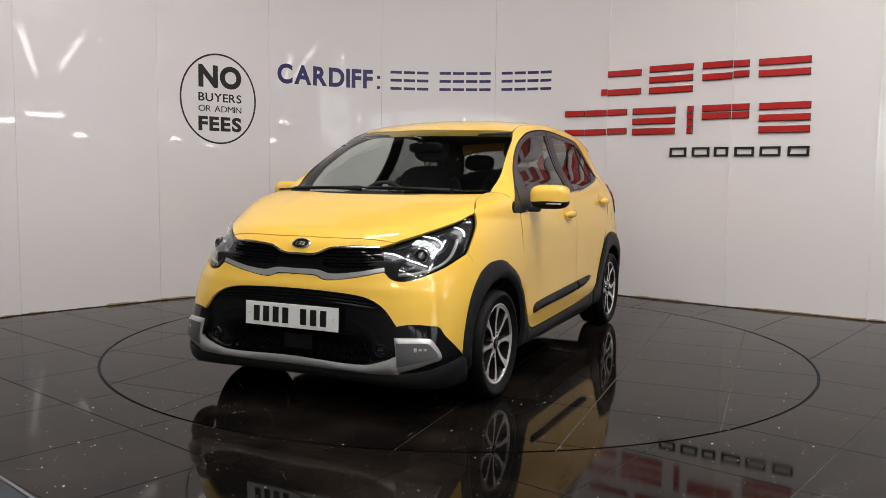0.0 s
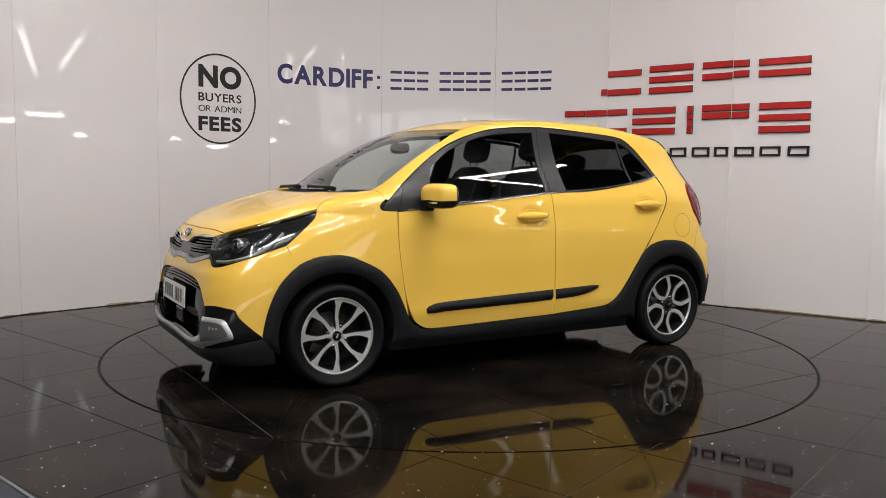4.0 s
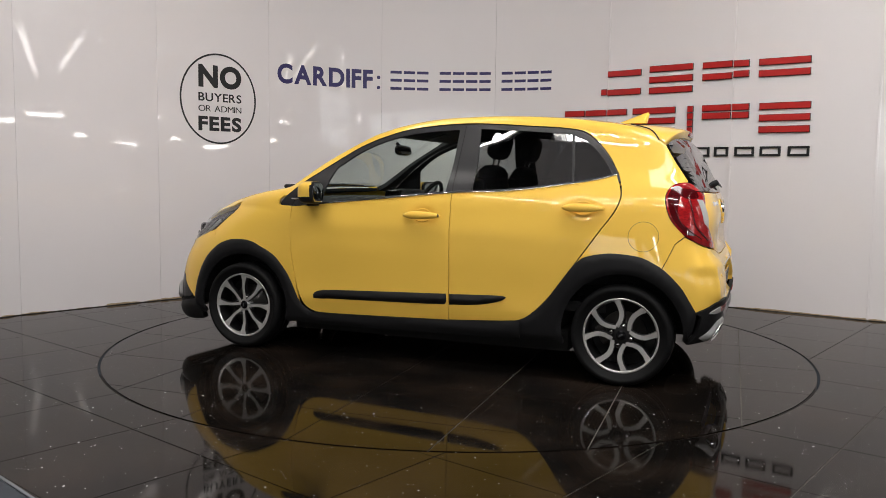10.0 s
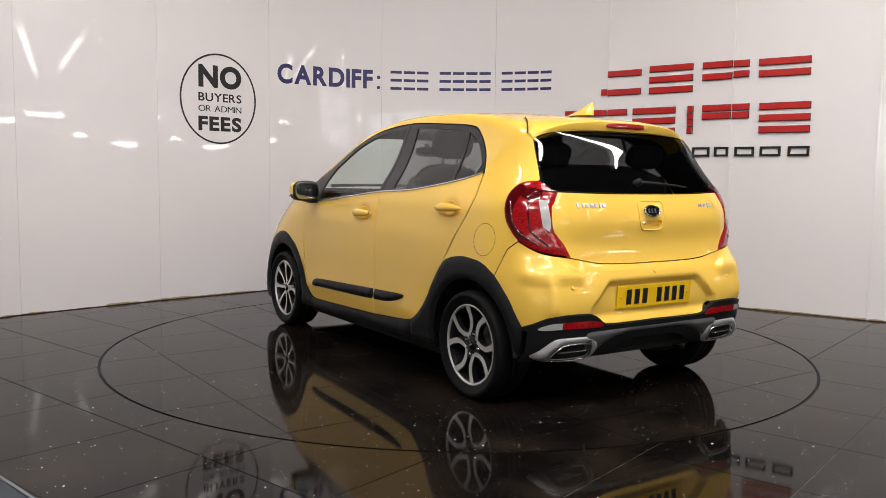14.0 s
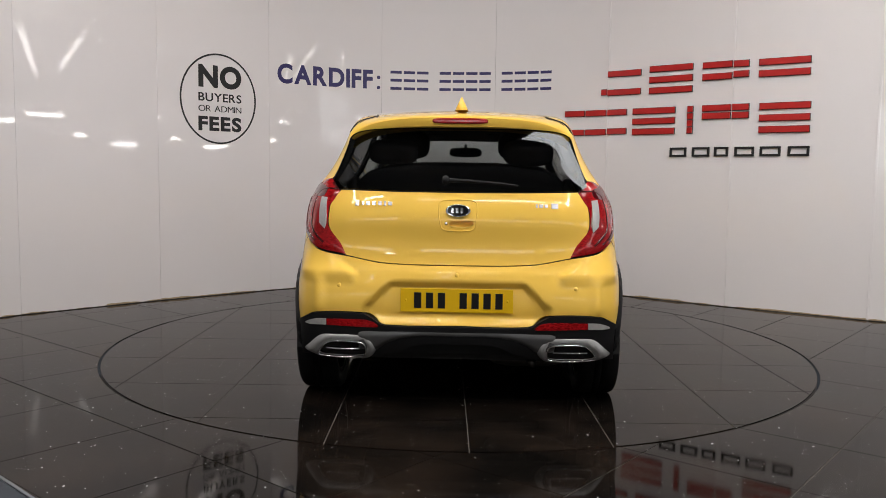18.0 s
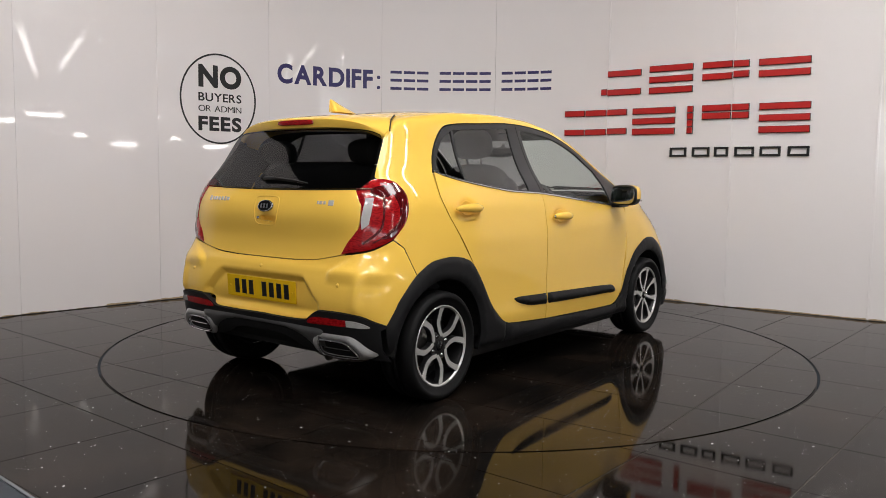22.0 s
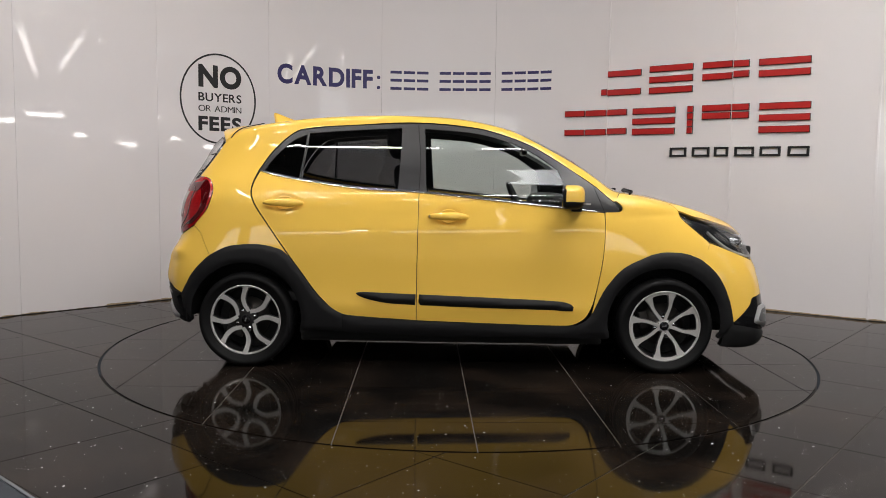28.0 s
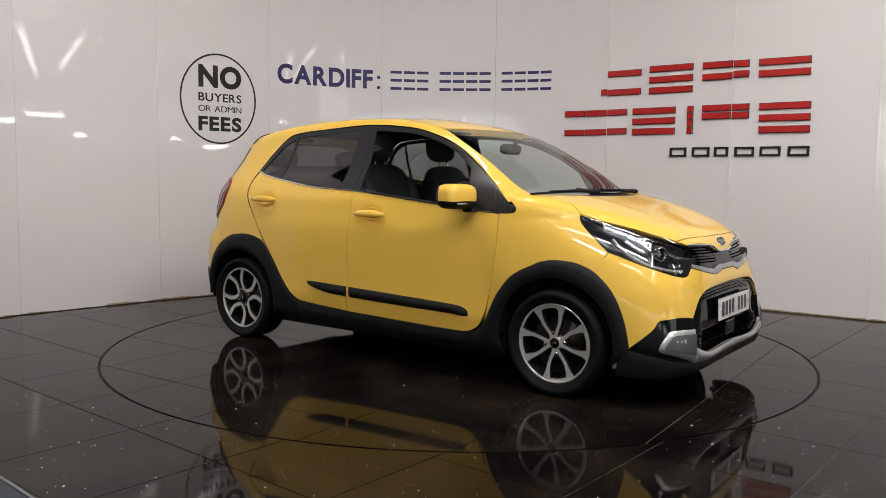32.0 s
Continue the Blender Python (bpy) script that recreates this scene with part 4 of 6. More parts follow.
# headlamps
head_line = [(1.739, 0.410, 0.774, 1), (1.694, 0.464, 0.800), (1.601, 0.547, 0.838), (1.436, 0.631, 0.883), (1.272, 0.682, 0.919, 1), (1.300, 0.700, 0.885), (1.384, 0.713, 0.809), S(1.455, 0.752), (1.498, 0.704, 0.735),
             (1.598, 0.680, 0.699), (1.712, 0.607, 0.656), (1.757, 0.545, 0.638), (1.772, 0.494, 0.645, 1), (1.766, 0.455, 0.692)]
BOWL = material("dark_chrome_lamp_bowl", (0.05, 0.05, 0.054), rough=0.14, metal=0.7, vary=0.5, vary_scale=34.0)
BOWLEDGE = material("dark_chrome_edge", (0.30, 0.30, 0.31), rough=0.14, metal=0.95, vary=0.3, vary_scale=60.0)
bowls = panel("headlamp", head_line, CORNER, BOWL, car, "black-masked headlamp with a chrome light guide", off=-0.026, both=True, res=0.025, thick=0.03, gap=0.003)
for bowl, m in zip(bowls, (False, True)):
    panel("lens", head_line, CORNER, LENS, bowl, "clear plastic lens", off=0.003, mirror=m, res=0.03, thick=0.02, gap=0.002)
    strip("light_guide", [(1.756, 0.508, 0.664), (1.716, 0.588, 0.672), (1.630, 0.652, 0.698), (1.556, 0.682, 0.735), (1.500, 0.692, 0.785), (1.468, 0.690, 0.818)], CORNER, 0.014, FROST, bowl, "frosted daytime light guide", off=-0.018, high=0.010, mirror=m)
    strip("chrome_line", [(1.700, 0.470, 0.780), (1.600, 0.566, 0.816), (1.500, 0.620, 0.846)], CORNER, 0.005, BOWLEDGE, bowl, off=-0.022, high=0.006, mirror=m)
    strip("reflector_edge", [(1.745, 0.462, 0.722), (1.712, 0.520, 0.742), (1.690, 0.550, 0.765)], CORNER, 0.020, BOWLEDGE, bowl, off=-0.024, high=0.008, mirror=m)
    strip("reflector_edge", [(1.600, 0.625, 0.758), (1.555, 0.648, 0.785), (1.520, 0.650, 0.815)], CORNER, 0.030, BOWLEDGE, bowl, off=-0.024, high=0.008, mirror=m)
    strip("reflector_edge", [(1.745, 0.500, 0.690), (1.700, 0.560, 0.700)], CORNER, 0.022, BOWLEDGE, bowl, off=-0.024, high=0.008, mirror=m)
    s = -1 if m else 1
    pm = pose(1.640, 0.570 * s, 0.742, 0, 90, 24 * s)
    placed("projector_ring", lathe(bmesh.new(), [(0.026, 0.030), (0.031, 0.037), (0.036, 0.034), (0.040, 0.018), (0.042, -0.02)], 36, "z"), BOWLEDGE, pm, bowl, "dark chrome projector ring", True)
    placed("projector_lens", lathe(bmesh.new(), [(0.0, 0.046), (0.014, 0.042), (0.025, 0.030)], 36, "z"), LENS, pm, bowl, "", True)
    placed("projector_core", lathe(bmesh.new(), [(0.0, 0.020), (0.012, 0.018), (0.016, 0.008)], 24, "z"), FROST, pm, bowl, "", True)
    for k in range(5):
        q = pose(1.690 + 0.010 * k, (0.600 - 0.022 * k) * s, 0.668 - 0.004 * k, 0, 0, 40 * s)
        placed("black_fin", boxm(0, 0, 0, 0.010, 0.016, 0.014, 0.003), UNDER, q, bowl)


# plates with bars in place of the characters
def plate(x, z, turn, mat, label):
    p = part("number_plate", boxm(0, 0, 0, 0.006, 0.520, 0.111, 0.002), mat, car, label)
    p.matrix_basis = pose(x, 0.0, z, 0, turn, 0)
    s = 1 if x > 0 else -1
    for k in range(7):
        y = (-0.195 + 0.055 * k + (0.045 if k > 3 else 0)) * 1.0
        part("bar", boxm(s * 0.0035, y, 0.0, 0.002, 0.034, 0.074, 0.0006), INK, p)
    for y in (-0.235, 0.235):
        placed("screw_cap", lathe(bmesh.new(), [(0.0, 0.004), (0.005, 0.003), (0.006, 0.0)], 12, "z"), mat, pose(s * 0.003, y, 0.0, 0, 90 * s, 0), p, "", True)
    part("holder", boxm(-s * 0.008, 0, 0, 0.012, 0.53 if s > 0 else 0.50, 0.118 if s > 0 else 0.100, 0.003), GLOSS, p)


plate(1.856, 0.448, -2, PLATEW, "white front plate with plain black bars")
plate(-1.684, 0.536, -4, PLATEY, "yellow rear plate with plain black bars")


# badges
def badge(c, u, off, wide, high):
    m = at_skin(c, u, off)
    n = 40
    bm = bmesh.new()
    rings = [[bm.verts.new((a * wide * math.cos(2 * math.pi * k / n), a * high * math.sin(2 * math.pi * k / n), z)) for k in range(n)] for a, z in ((1.0, -0.004), (1.0, 0.003), (0.94, 0.006), (0.84, 0.006), (0.82, 0.003))]
    for a, b in zip(rings, rings[1:]):
        for k in range(n):
            bm.faces.new((a[k], a[(k + 1) % n], b[(k + 1) % n], b[k]))
    bmesh.ops.recalc_face_normals(bm, faces=bm.faces)
    ob = placed("badge", bm, CHROME, m, car, "oval chrome badge with plain bars on black", True)[0]
    bm = bmesh.new()
    bm.faces.new([bm.verts.new((0.84 * wide * math.cos(2 * math.pi * k / n), 0.84 * high * math.sin(2 * math.pi * k / n), 0.0035)) for k in range(n)])
    placed("badge_field", bm, GLOSS, m, ob)
    for k, x in enumerate((-0.45, -0.08, 0.30)):
        placed("bar", boxm(x * wide, 0, 0.004, 0.22 * wide, 0.75 * high, 0.003, 0.001), CHROME, m, ob)


badge(FRONT, (0.0, 0.780), 0.004, 0.052, 0.027)
badge(REAR, (0.0, 0.948), 0.006, 0.058, 0.031)
ring = [Re(0.085, 0.985), Re(0.088, 0.93), Re(0.076, 0.872), Re(0.055, 0.858), Re(-0.055, 0.858), Re(-0.076, 0.872), Re(-0.088, 0.93), Re(-0.085, 0.985), Re(-0.06, 0.997), Re(0.06, 0.997)]
strip("handle_surround", ring, REAR, 0.005, PAINT, car, off=0.0, high=0.004, closed=True, step=0.01)
placed("lock_barrel", lathe(bmesh.new(), [(0.0, 0.004), (0.006, 0.004), (0.008, 0.0)], 16, "z"), CHROME, at_skin(REAR, (-0.054, 0.890), 0.002), car, "", True)
for k, (y, w, h) in enumerate(((0.470, 0.020, 0.026), (0.443, 0.012, 0.018), (0.420, 0.020, 0.018), (0.392, 0.020, 0.018), (0.364, 0.020, 0.018), (0.340, 0.012, 0.024), (0.316, 0.022, 0.018))):
    placed("script_bar", boxm(0, 0, 0.002, w * 0.9, h, 0.004, 0.0015), BRIGHT, at_skin(REAR, (-y, 0.978), 0.0), car, "small chrome bar of a badge")
for y, w, h in ((-0.445, 0.040, 0.026), (-0.405, 0.018, 0.016), (-0.382, 0.022, 0.016), (-0.362, 0.012, 0.016)):
    placed("script_bar", boxm(0, 0, 0.002, w * 0.8, h, 0.004, 0.0015), BRIGHT, at_skin(REAR, (-y, 0.975), 0.0), car, "small chrome bar of a badge")


# door handles, mirrors, fuel flap, aerial
def door_handle(door_pair, x, z, lock=False):
    m = at_skin(SIDE, (-x, z), 0.0)
    bm = bmesh.new()
    pts = [(-0.115 + 0.023 * k, 0.0, 0.012 + 0.022 * math.sin(math.pi * min(1.0, max(0.0, (k + 0.6) / 11.2))) ** 0.7) for k in range(11)]
    tube(bm, pts, [0.006, 0.013, 0.018, 0.020, 0.020, 0.019, 0.018, 0.017, 0.015, 0.012, 0.006], 12)
    for v in bm.verts:
        v.co.z = 0.008 + (v.co.z - 0.008) * 0.95
        v.co.y *= 1.2
    a = placed("door_handle", bm, PAINT, m, door_pair[0], "", True)[0]
    b = twin(a)
    b.parent = door_pair[1]
    bm = bmesh.new()
    n, rings = 28, []
    for q, dz in ((1.0, -0.0035), (0.93, -0.0015), (0.85, -0.0035), (0.6, -0.0085), (0.3, -0.0105)):
        rings.append([bm.verts.new((-0.004 + 0.058 * q * math.cos(2 * math.pi * k / n), 0.004 + 0.041 * q * math.sin(2 * math.pi * k / n), dz)) for k in range(n)])
    for u, v in zip(rings, rings[1:]):
        for k in range(n):
            bm.faces.new((u[k], u[(k + 1) % n], v[(k + 1) % n], v[k]))
    bm.faces.new(rings[-1])
    c = placed("handle_cup", bm, PAINT, m, door_pair[0], "", True)[0]
    twin(c).parent = door_pair[1]
    if lock:
        c = placed("door_lock", lathe(bmesh.new(), [(0.0, 0.006), (0.008, 0.005), (0.010, 0.0)], 18, "z"), CHROME, m @ Matrix.Translation((0.102, 0.0, 0.024)), door_pair[0], "small chrome lock", True)[0]
        twin(c).parent = door_pair[1]


door_handle(front_doors, -0.042, 0.880, True)
door_handle(rear_doors, -0.980, 0.944)
strip("fuel_flap_joint", [S(-1.301 + 0.078 * math.cos(k * math.pi / 8), 0.806 + 0.078 * math.sin(k * math.pi / 8)) for k in range(16)], SIDE, 0.0028, TRIM, car, off=-0.001, high=0.0014, closed=True, step=0.01)


def mirror():
    """Door mirror: painted cap, black foot and rim, silvered glass facing back."""
    def shell(z0, z1, grow, back=0.0):
        bm = ellipsoid(0.640, 0.868, 1.003, 0.075 * grow, 0.102 * grow, 0.068 * grow, 3.5, 40)
        for v in bm.verts:
            if v.co.x < 0.605:
                v.co.x = 0.605 - 0.10 * (0.605 - v.co.x)
            v.co.x += 0.18 * (0.868 - v.co.y)
        kill = [f for f in bm.faces if not (z0 <= f.calc_center_median().z <= z1 and f.calc_center_median().x + 0.18 * (f.calc_center_median().y - 0.868) >= back)]
        bmesh.ops.delete(bm, geom=kill, context="FACES")
        return bm
    cap = part("mirror_cap", shell(0.976, 1.2, 1.0, 0.612), PAINT, car, "", True)
    twin(cap)
    foot = part("mirror_shell", shell(0.0, 1.2, 0.975), CLAD, car, "black lower mirror shell", True)
    bm = boxm(0.680, 0.770, 0.935, 0.06, 0.10, 0.028, 0.010)
    arm = part("mirror_foot", bm, CLAD, car)
    strip_bar = part("indicator_strip", boxm(0.704, 0.890, 0.968, 0.03, 0.12, 0.009, 0.004, Matrix.Rotation(radians(-18), 4, "Z")), WHITELENS, car, "clear indicator strip")
    pane = ellipsoid(0.596, 0.868, 1.005, 0.004, 0.090, 0.058, 3.6, 28)
    for v in pane.verts:
        v.co.x += 0.18 * (0.868 - v.co.y)
    pane = part("mirror_glass", pane, material("mirror_silver", (0.34, 0.35, 0.36), rough=0.01, metal=1.0), car, "silvered mirror glass", True)
    for o in (foot, arm, strip_bar, pane):
        twin(o)


mirror()
bm = bmesh.new()
base = [(-0.93, 0.016), (-1.00, 0.030), (-1.06, 0.030), (-1.085, 0.020)]
topl = [(-0.955, 0.010), (-1.02, 0.036), (-1.085, 0.062), (-1.10, 0.060)]
vs = {}
for s in (1, -1):
    for k, (x, w) in enumerate(base):
        vs[(s, k, 0)] = bm.verts.new((x, s * w, 0.0))
for k, (x, z) in enumerate(topl):
    vs[k] = bm.verts.new((x, 0.0, z))
for s in (1, -1):
    for k in range(3):
        bm.faces.new((vs[(s, k, 0)], vs[(s, k + 1, 0)], vs[k + 1], vs[k]))
bm.faces.new((vs[(1, 3, 0)], vs[(-1, 3, 0)], vs[3]))
bm.faces.new((vs[(1, 0, 0)], vs[0], vs[(-1, 0, 0)]))
bmesh.ops.recalc_face_normals(bm, faces=bm.faces)
bmesh.ops.bevel(bm, geom=list(bm.edges), offset=0.004, segments=2, affect="EDGES")
bmesh.ops.scale(bm, vec=(1.15, 1.15, 1.15), verts=bm.verts)
bmesh.ops.translate(bm, vec=(0.055, 0, 1.448), verts=bm.verts)
part("roof_aerial", bm, PAINT, car, "yellow shark-fin aerial", True)

# tail details
part("brake_lamp", ellipsoid(-1.447, 0.0, 1.374, 0.012, 0.135, 0.014, 4.0, 32), REDLENS, car, "red high-level brake lamp", True)
for lamp, m in zip(tail_lamps, (False, True)):
    panel("reversing_lens", [Re(0.614, 0.997, 1), Re(0.643, 1.000, 1), Re(0.648, 0.880, 1), Re(0.622, 0.856, 1), Re(0.616, 0.90)], HAUNCH, WHITELENS, lamp, "frosted white reversing lens", off=0.0125, mirror=m, gap=0, res=0.02, step=0.012, thick=0.01)
    panel("dark_band", [(-1.470, 0.690, 1.055), (-1.540, 0.625, 1.045), (-1.560, 0.640, 1.010), (-1.500, 0.695, 1.010)], HAUNCH, REDDEEP, lamp, off=0.0115, mirror=m, gap=0, res=0.02, step=0.012, thick=0.01)
    strip("light_guide", [(-1.530, 0.690, 1.02), (-1.545, 0.700, 0.92), (-1.560, 0.695, 0.86), (-1.600, 0.625, 0.79)], HAUNCH, 0.010, REDDEEP, lamp, off=0.010, high=0.003, mirror=m)
    strip("light_guide", [(-1.450, 0.730, 1.00), (-1.470, 0.735, 0.92), (-1.500, 0.727, 0.86), (-1.575, 0.665, 0.795)], HAUNCH, 0.006, REDDEEP, lamp, off=0.010, high=0.003, mirror=m)
    panel("outer_band", [S(-1.420, 0.960), S(-1.412, 1.024), S(-1.440, 1.068), S(-1.470, 1.060), S(-1.462, 0.96), S(-1.480, 0.890), (-1.545, 0.690, 0.815), (-1.510, 0.722, 0.825), S(-1.446, 0.895)], HAUNCH, REDDEEP, lamp, off=0.0105, mirror=m, gap=0, res=0.02, step=0.012, thick=0.01)
    strip("lens_ridge", [Re(0.560, 1.040), (-1.520, 0.640, 1.035), (-1.520, 0.690, 1.010)], HAUNCH, 0.008, REDDEEP, lamp, "dark upper edge", off=0.010, high=0.003, mirror=m)
panel("rear_reflector", [Re(0.360, 0.413), Re(0.385, 0.436), Re(0.430, 0.445), Re(0.600, 0.445, 1), Re(0.600, 0.416, 1), Re(0.45, 0.412)], HAUNCH, REDLENS, car, "red bumper reflector", off=0.014, both=True, gap=0, res=0.02, step=0.012)
panel("rear_fog_lens", [Re(0.603, 0.445, 1), Re(0.660, 0.440), Re(0.705, 0.418), Re(0.68, 0.413), Re(0.603, 0.416, 1)], HAUNCH, FROST, car, "clear rear lamp in the trim", off=0.014, both=True, gap=0, res=0.02, step=0.012)
VALANCE = material("dark_satin_silver_paint", (0.12, 0.12, 0.123), rough=0.30, metal=0.5, vary=0.05)
panel("diffuser_bar", whole([Re(0.0, 0.399), Re(0.36, 0.397), Re(0.46, 0.386), Re(0.46, 0.30, 1), Re(0.375, 0.290), Re(0.325, 0.325), Re(0.22, 0.358), Re(0.0, 0.365)]), REAR, VALANCE, car, "satin silver valance bar",
      off=0.020, drop=0.016, width=0.03, gap=0, res=0.016, thick=0.03)
frame_line = [Re(0.375, 0.300), Re(0.380, 0.340), Re(0.420, 0.366), Re(0.560, 0.372), Re(0.630, 0.366), Re(0.690, 0.316), Re(0.715, 0.288), Re(0.640, 0.262), Re(0.420, 0.258)]
hole_line = [Re(0.425, 0.282), Re(0.425, 0.330), Re(0.450, 0.342), Re(0.580, 0.342), Re(0.620, 0.316), Re(0.640, 0.280), Re(0.60, 0.272), Re(0.45, 0.272)]
panel("exhaust_frame", frame_line, REAR, SATIN, car, "satin silver tailpipe frame", off=0.030, drop=0.018, width=0.03, both=True, gap=0, res=0.016, step=0.012, thick=0.05, holes=[hole_line])
panel("exhaust_recess", hole_line, REAR, GLOSS, car, off=0.004, both=True, gap=-0.006, res=0.03, step=0.012)
strip("exhaust_rim", hole_line, REAR, 0.006, CHROME, car, "chrome rim", off=0.022, high=0.006, both=True, closed=True, step=0.01)
strip("exhaust_bar", [Re(0.450, 0.306), Re(0.605, 0.306)], REAR, 0.006, CHROME, car, off=0.012, high=0.008, both=True)
for y, z in ((0.0, 0.652), (0.545, 0.600), (-0.545, 0.600)):
    placed("parking_sensor", lathe(bmesh.new(), [(0.0, 0.003), (0.008, 0.003), (0.010, 0.0)], 18, "z"), PAINT, at_skin(REAR, (-y, z), 0.004 if y == 0 else 0.001), car, "", True)


def wiper(name, pts, r, parent):
    part(name, tube(bmesh.new(), pts, r, 8), CLAD, parent, "black wiper", True)


w0 = [Vector(Re(y, z)[:3]) + Vector((-0.022, 0, 0.004)) for y, z in ((0.060, 1.085), (-0.05, 1.082), (-0.18, 1.073), (-0.275, 1.063))]
wiper("rear_wiper", w0, [0.011, 0.008, 0.006, 0.004], car)
placed("wiper_pivot", lathe(bmesh.new(), [(0.0, 0.035), (0.016, 0.032), (0.020, 0.0)], 20, "z"), CLAD, at_skin(REAR, (-0.06, 1.083), 0.0), car, "", True)
for y0, y1 in ((0.46, -0.05), (-0.08, -0.56)):
    pts = [Vector(Tp(x, y)[:3]) + Vector((0, 0, 0.014)) for x, y in ((1.085, y0), (1.065, y0 * 0.6 + y1 * 0.4), (1.035, y1))]
    wiper("front_wiper", pts, [0.014, 0.009, 0.006], car)
    blade = [Vector(Tp(x, y)[:3]) + Vector((0, 0, 0.008)) for x, y in ((1.05, y0 * 0.75 + y1 * 0.25), (1.035, y1), (0.995, y1 - 0.13))]
    wiper("wiper_blade", blade, 0.006, car)


# wheels
def spoke_outline(mid, side, front):
    """One curved spoke, as a ribbon from the hub to the rim."""
    if front:
        line = [(0.034, 13 * side), (0.060, 20 * side), (0.095, 24 * side), (0.128, 24 * side), (0.165, 22.0 * side), (0.208, 21.0 * side)]
        wide = [0.026, 0.022, 0.021, 0.024, 0.034, 0.062]
    else:
        line = [(0.053, 3 * side), (0.064, 14 * side), (0.086, 26 * side), (0.128, 30 * side), (0.165, 26.0 * side), (0.208, 21.5 * side)]
        wide = [0.024, 0.026, 0.029, 0.031, 0.030, 0.040]
    c = [np.array((r * math.cos(radians(mid + a)), r * math.sin(radians(mid + a)))) for r, a in line]
    fine = rounded([(*p,) for p in c], 0.012, closed=False)
    s = np.linspace(0, 1, len(fine))
    w = np.interp(s, np.linspace(0, 1, len(wide)), wide)
    d = np.gradient(fine, axis=0)
    n = np.stack([-d[:, 1], d[:, 0]], 1)
    n /= np.linalg.norm(n, axis=1)[:, None]
    return fine, n, w


def build_wheel(front):
    bm = lathe(bmesh.new(), [(0.180, -0.085), (0.205, -0.085), (0.200, -0.06), (0.190, -0.03), (0.192, 0.04), (0.200, 0.066), (0.206, 0.078)], 72, "y")
    wheel = part("wheel", bm, RIMDARK, car, "multi-spoke alloy wheel with a black tyre", True)
    bm = lathe(bmesh.new(), [(0.203, 0.074), (0.205, 0.084), (0.211, 0.086), (0.217, 0.082), (0.219, 0.074)], 72, "y")
    part("rim_lip", bm, ALLOY, wheel, "machined rim lip", True)
    prof = [(0.194, -0.088), (0.210, -0.094), (0.245, -0.099), (0.258, -0.096), (0.268, -0.084), (0.272, -0.062), (0.273, -0.0225), (0.266, -0.021), (0.266, -0.013), (0.2735, -0.012),
            (0.2735, 0.012), (0.266, 0.013), (0.266, 0.021), (0.273, 0.0225), (0.272, 0.062), (0.268, 0.084), (0.258, 0.096), (0.256, 0.0965), (0.254, 0.0985), (0.238, 0.0985), (0.236, 0.0955), (0.213, 0.092), (0.206, 0.084), (0.194, 0.080)]
    part("tyre", lathe(bmesh.new(), prof, 96, "y"), RUBBER, wheel, "black low-profile tyre", True)
    for k in range(8):
        fine, n, w = spoke_outline(90 * (k // 2), 1 if k % 2 else -1, front)
        verts, faces, mats = [], [], []
        for p, q, h in zip(fine, n, w):
            r = np.linalg.norm(p)
            y = 0.070 + 0.012 * (r / 0.21) ** 2
            for a, dy in ((-0.5, -0.030), (-0.5, -0.003), (-0.45, 0.0), (0.45, 0.0), (0.5, -0.003), (0.5, -0.030)):
                e = p + q * h * a
                verts.append((e[0], y + dy, e[1]))
        m = len(fine)
        for i in range(m - 1):
            for j in range(5):
                a = i * 6 + j
                faces.append((a, a + 6, a + 7, a + 1))
                mats.append(0 if j == 2 else 1)
        me = bpy.data.meshes.new("spoke")
        me.from_pydata(verts, [], faces)
        me.polygons.foreach_set("material_index", mats)
        part_mesh("spoke", me, [ALLOY, RIMDARK], wheel)
    for k in range(4):
        # the rim between the two spokes of a pair is machined too
        steps, verts, faces = 14, [], []
        for j in range(steps + 1):
            a = radians(90 * k - 24 + 48 * j / steps)
            edge = 0.191 - 0.014 * abs(2 * j / steps - 1) ** 4 if front else 0.201 - 0.010 * abs(2 * j / steps - 1) ** 4
            verts += [(r * math.cos(a), y, r * math.sin(a)) for r, y in ((edge, 0.050), (edge, 0.0792), (0.2085, 0.0815))]
        for j in range(steps):
            faces += [(3 * j + i, 3 * j + i + 3, 3 * j + i + 4, 3 * j + i + 1) for i in range(2)]
        me = bpy.data.meshes.new("rim_arc")
        me.from_pydata(verts, [], faces)
        me.polygons.foreach_set("material_index", [1, 0] * steps)
        part_mesh("rim_arc", me, [ALLOY, RIMDARK], wheel)
    part("hub", lathe(bmesh.new(), [(0.0, 0.070), (0.026, 0.070), (0.036, 0.068), (0.042, 0.062), (0.046, 0.030)] if front else [(0.0, 0.070), (0.026, 0.070), (0.044, 0.068), (0.058, 0.062), (0.064, 0.030)], 48, "y"), ALLOY if front else RIMDARK, wheel, "", True)
    part("hub_cap", lathe(bmesh.new(), [(0.0, 0.0765), (0.022, 0.0755), (0.027, 0.072), (0.027, 0.066)], 36, "y"), GLOSS, wheel, "black centre cap", True)
    part("cap_bar", boxm(0, 0.077, 0, 0.026, 0.002, 0.009, 0.0008), CHROME, wheel)
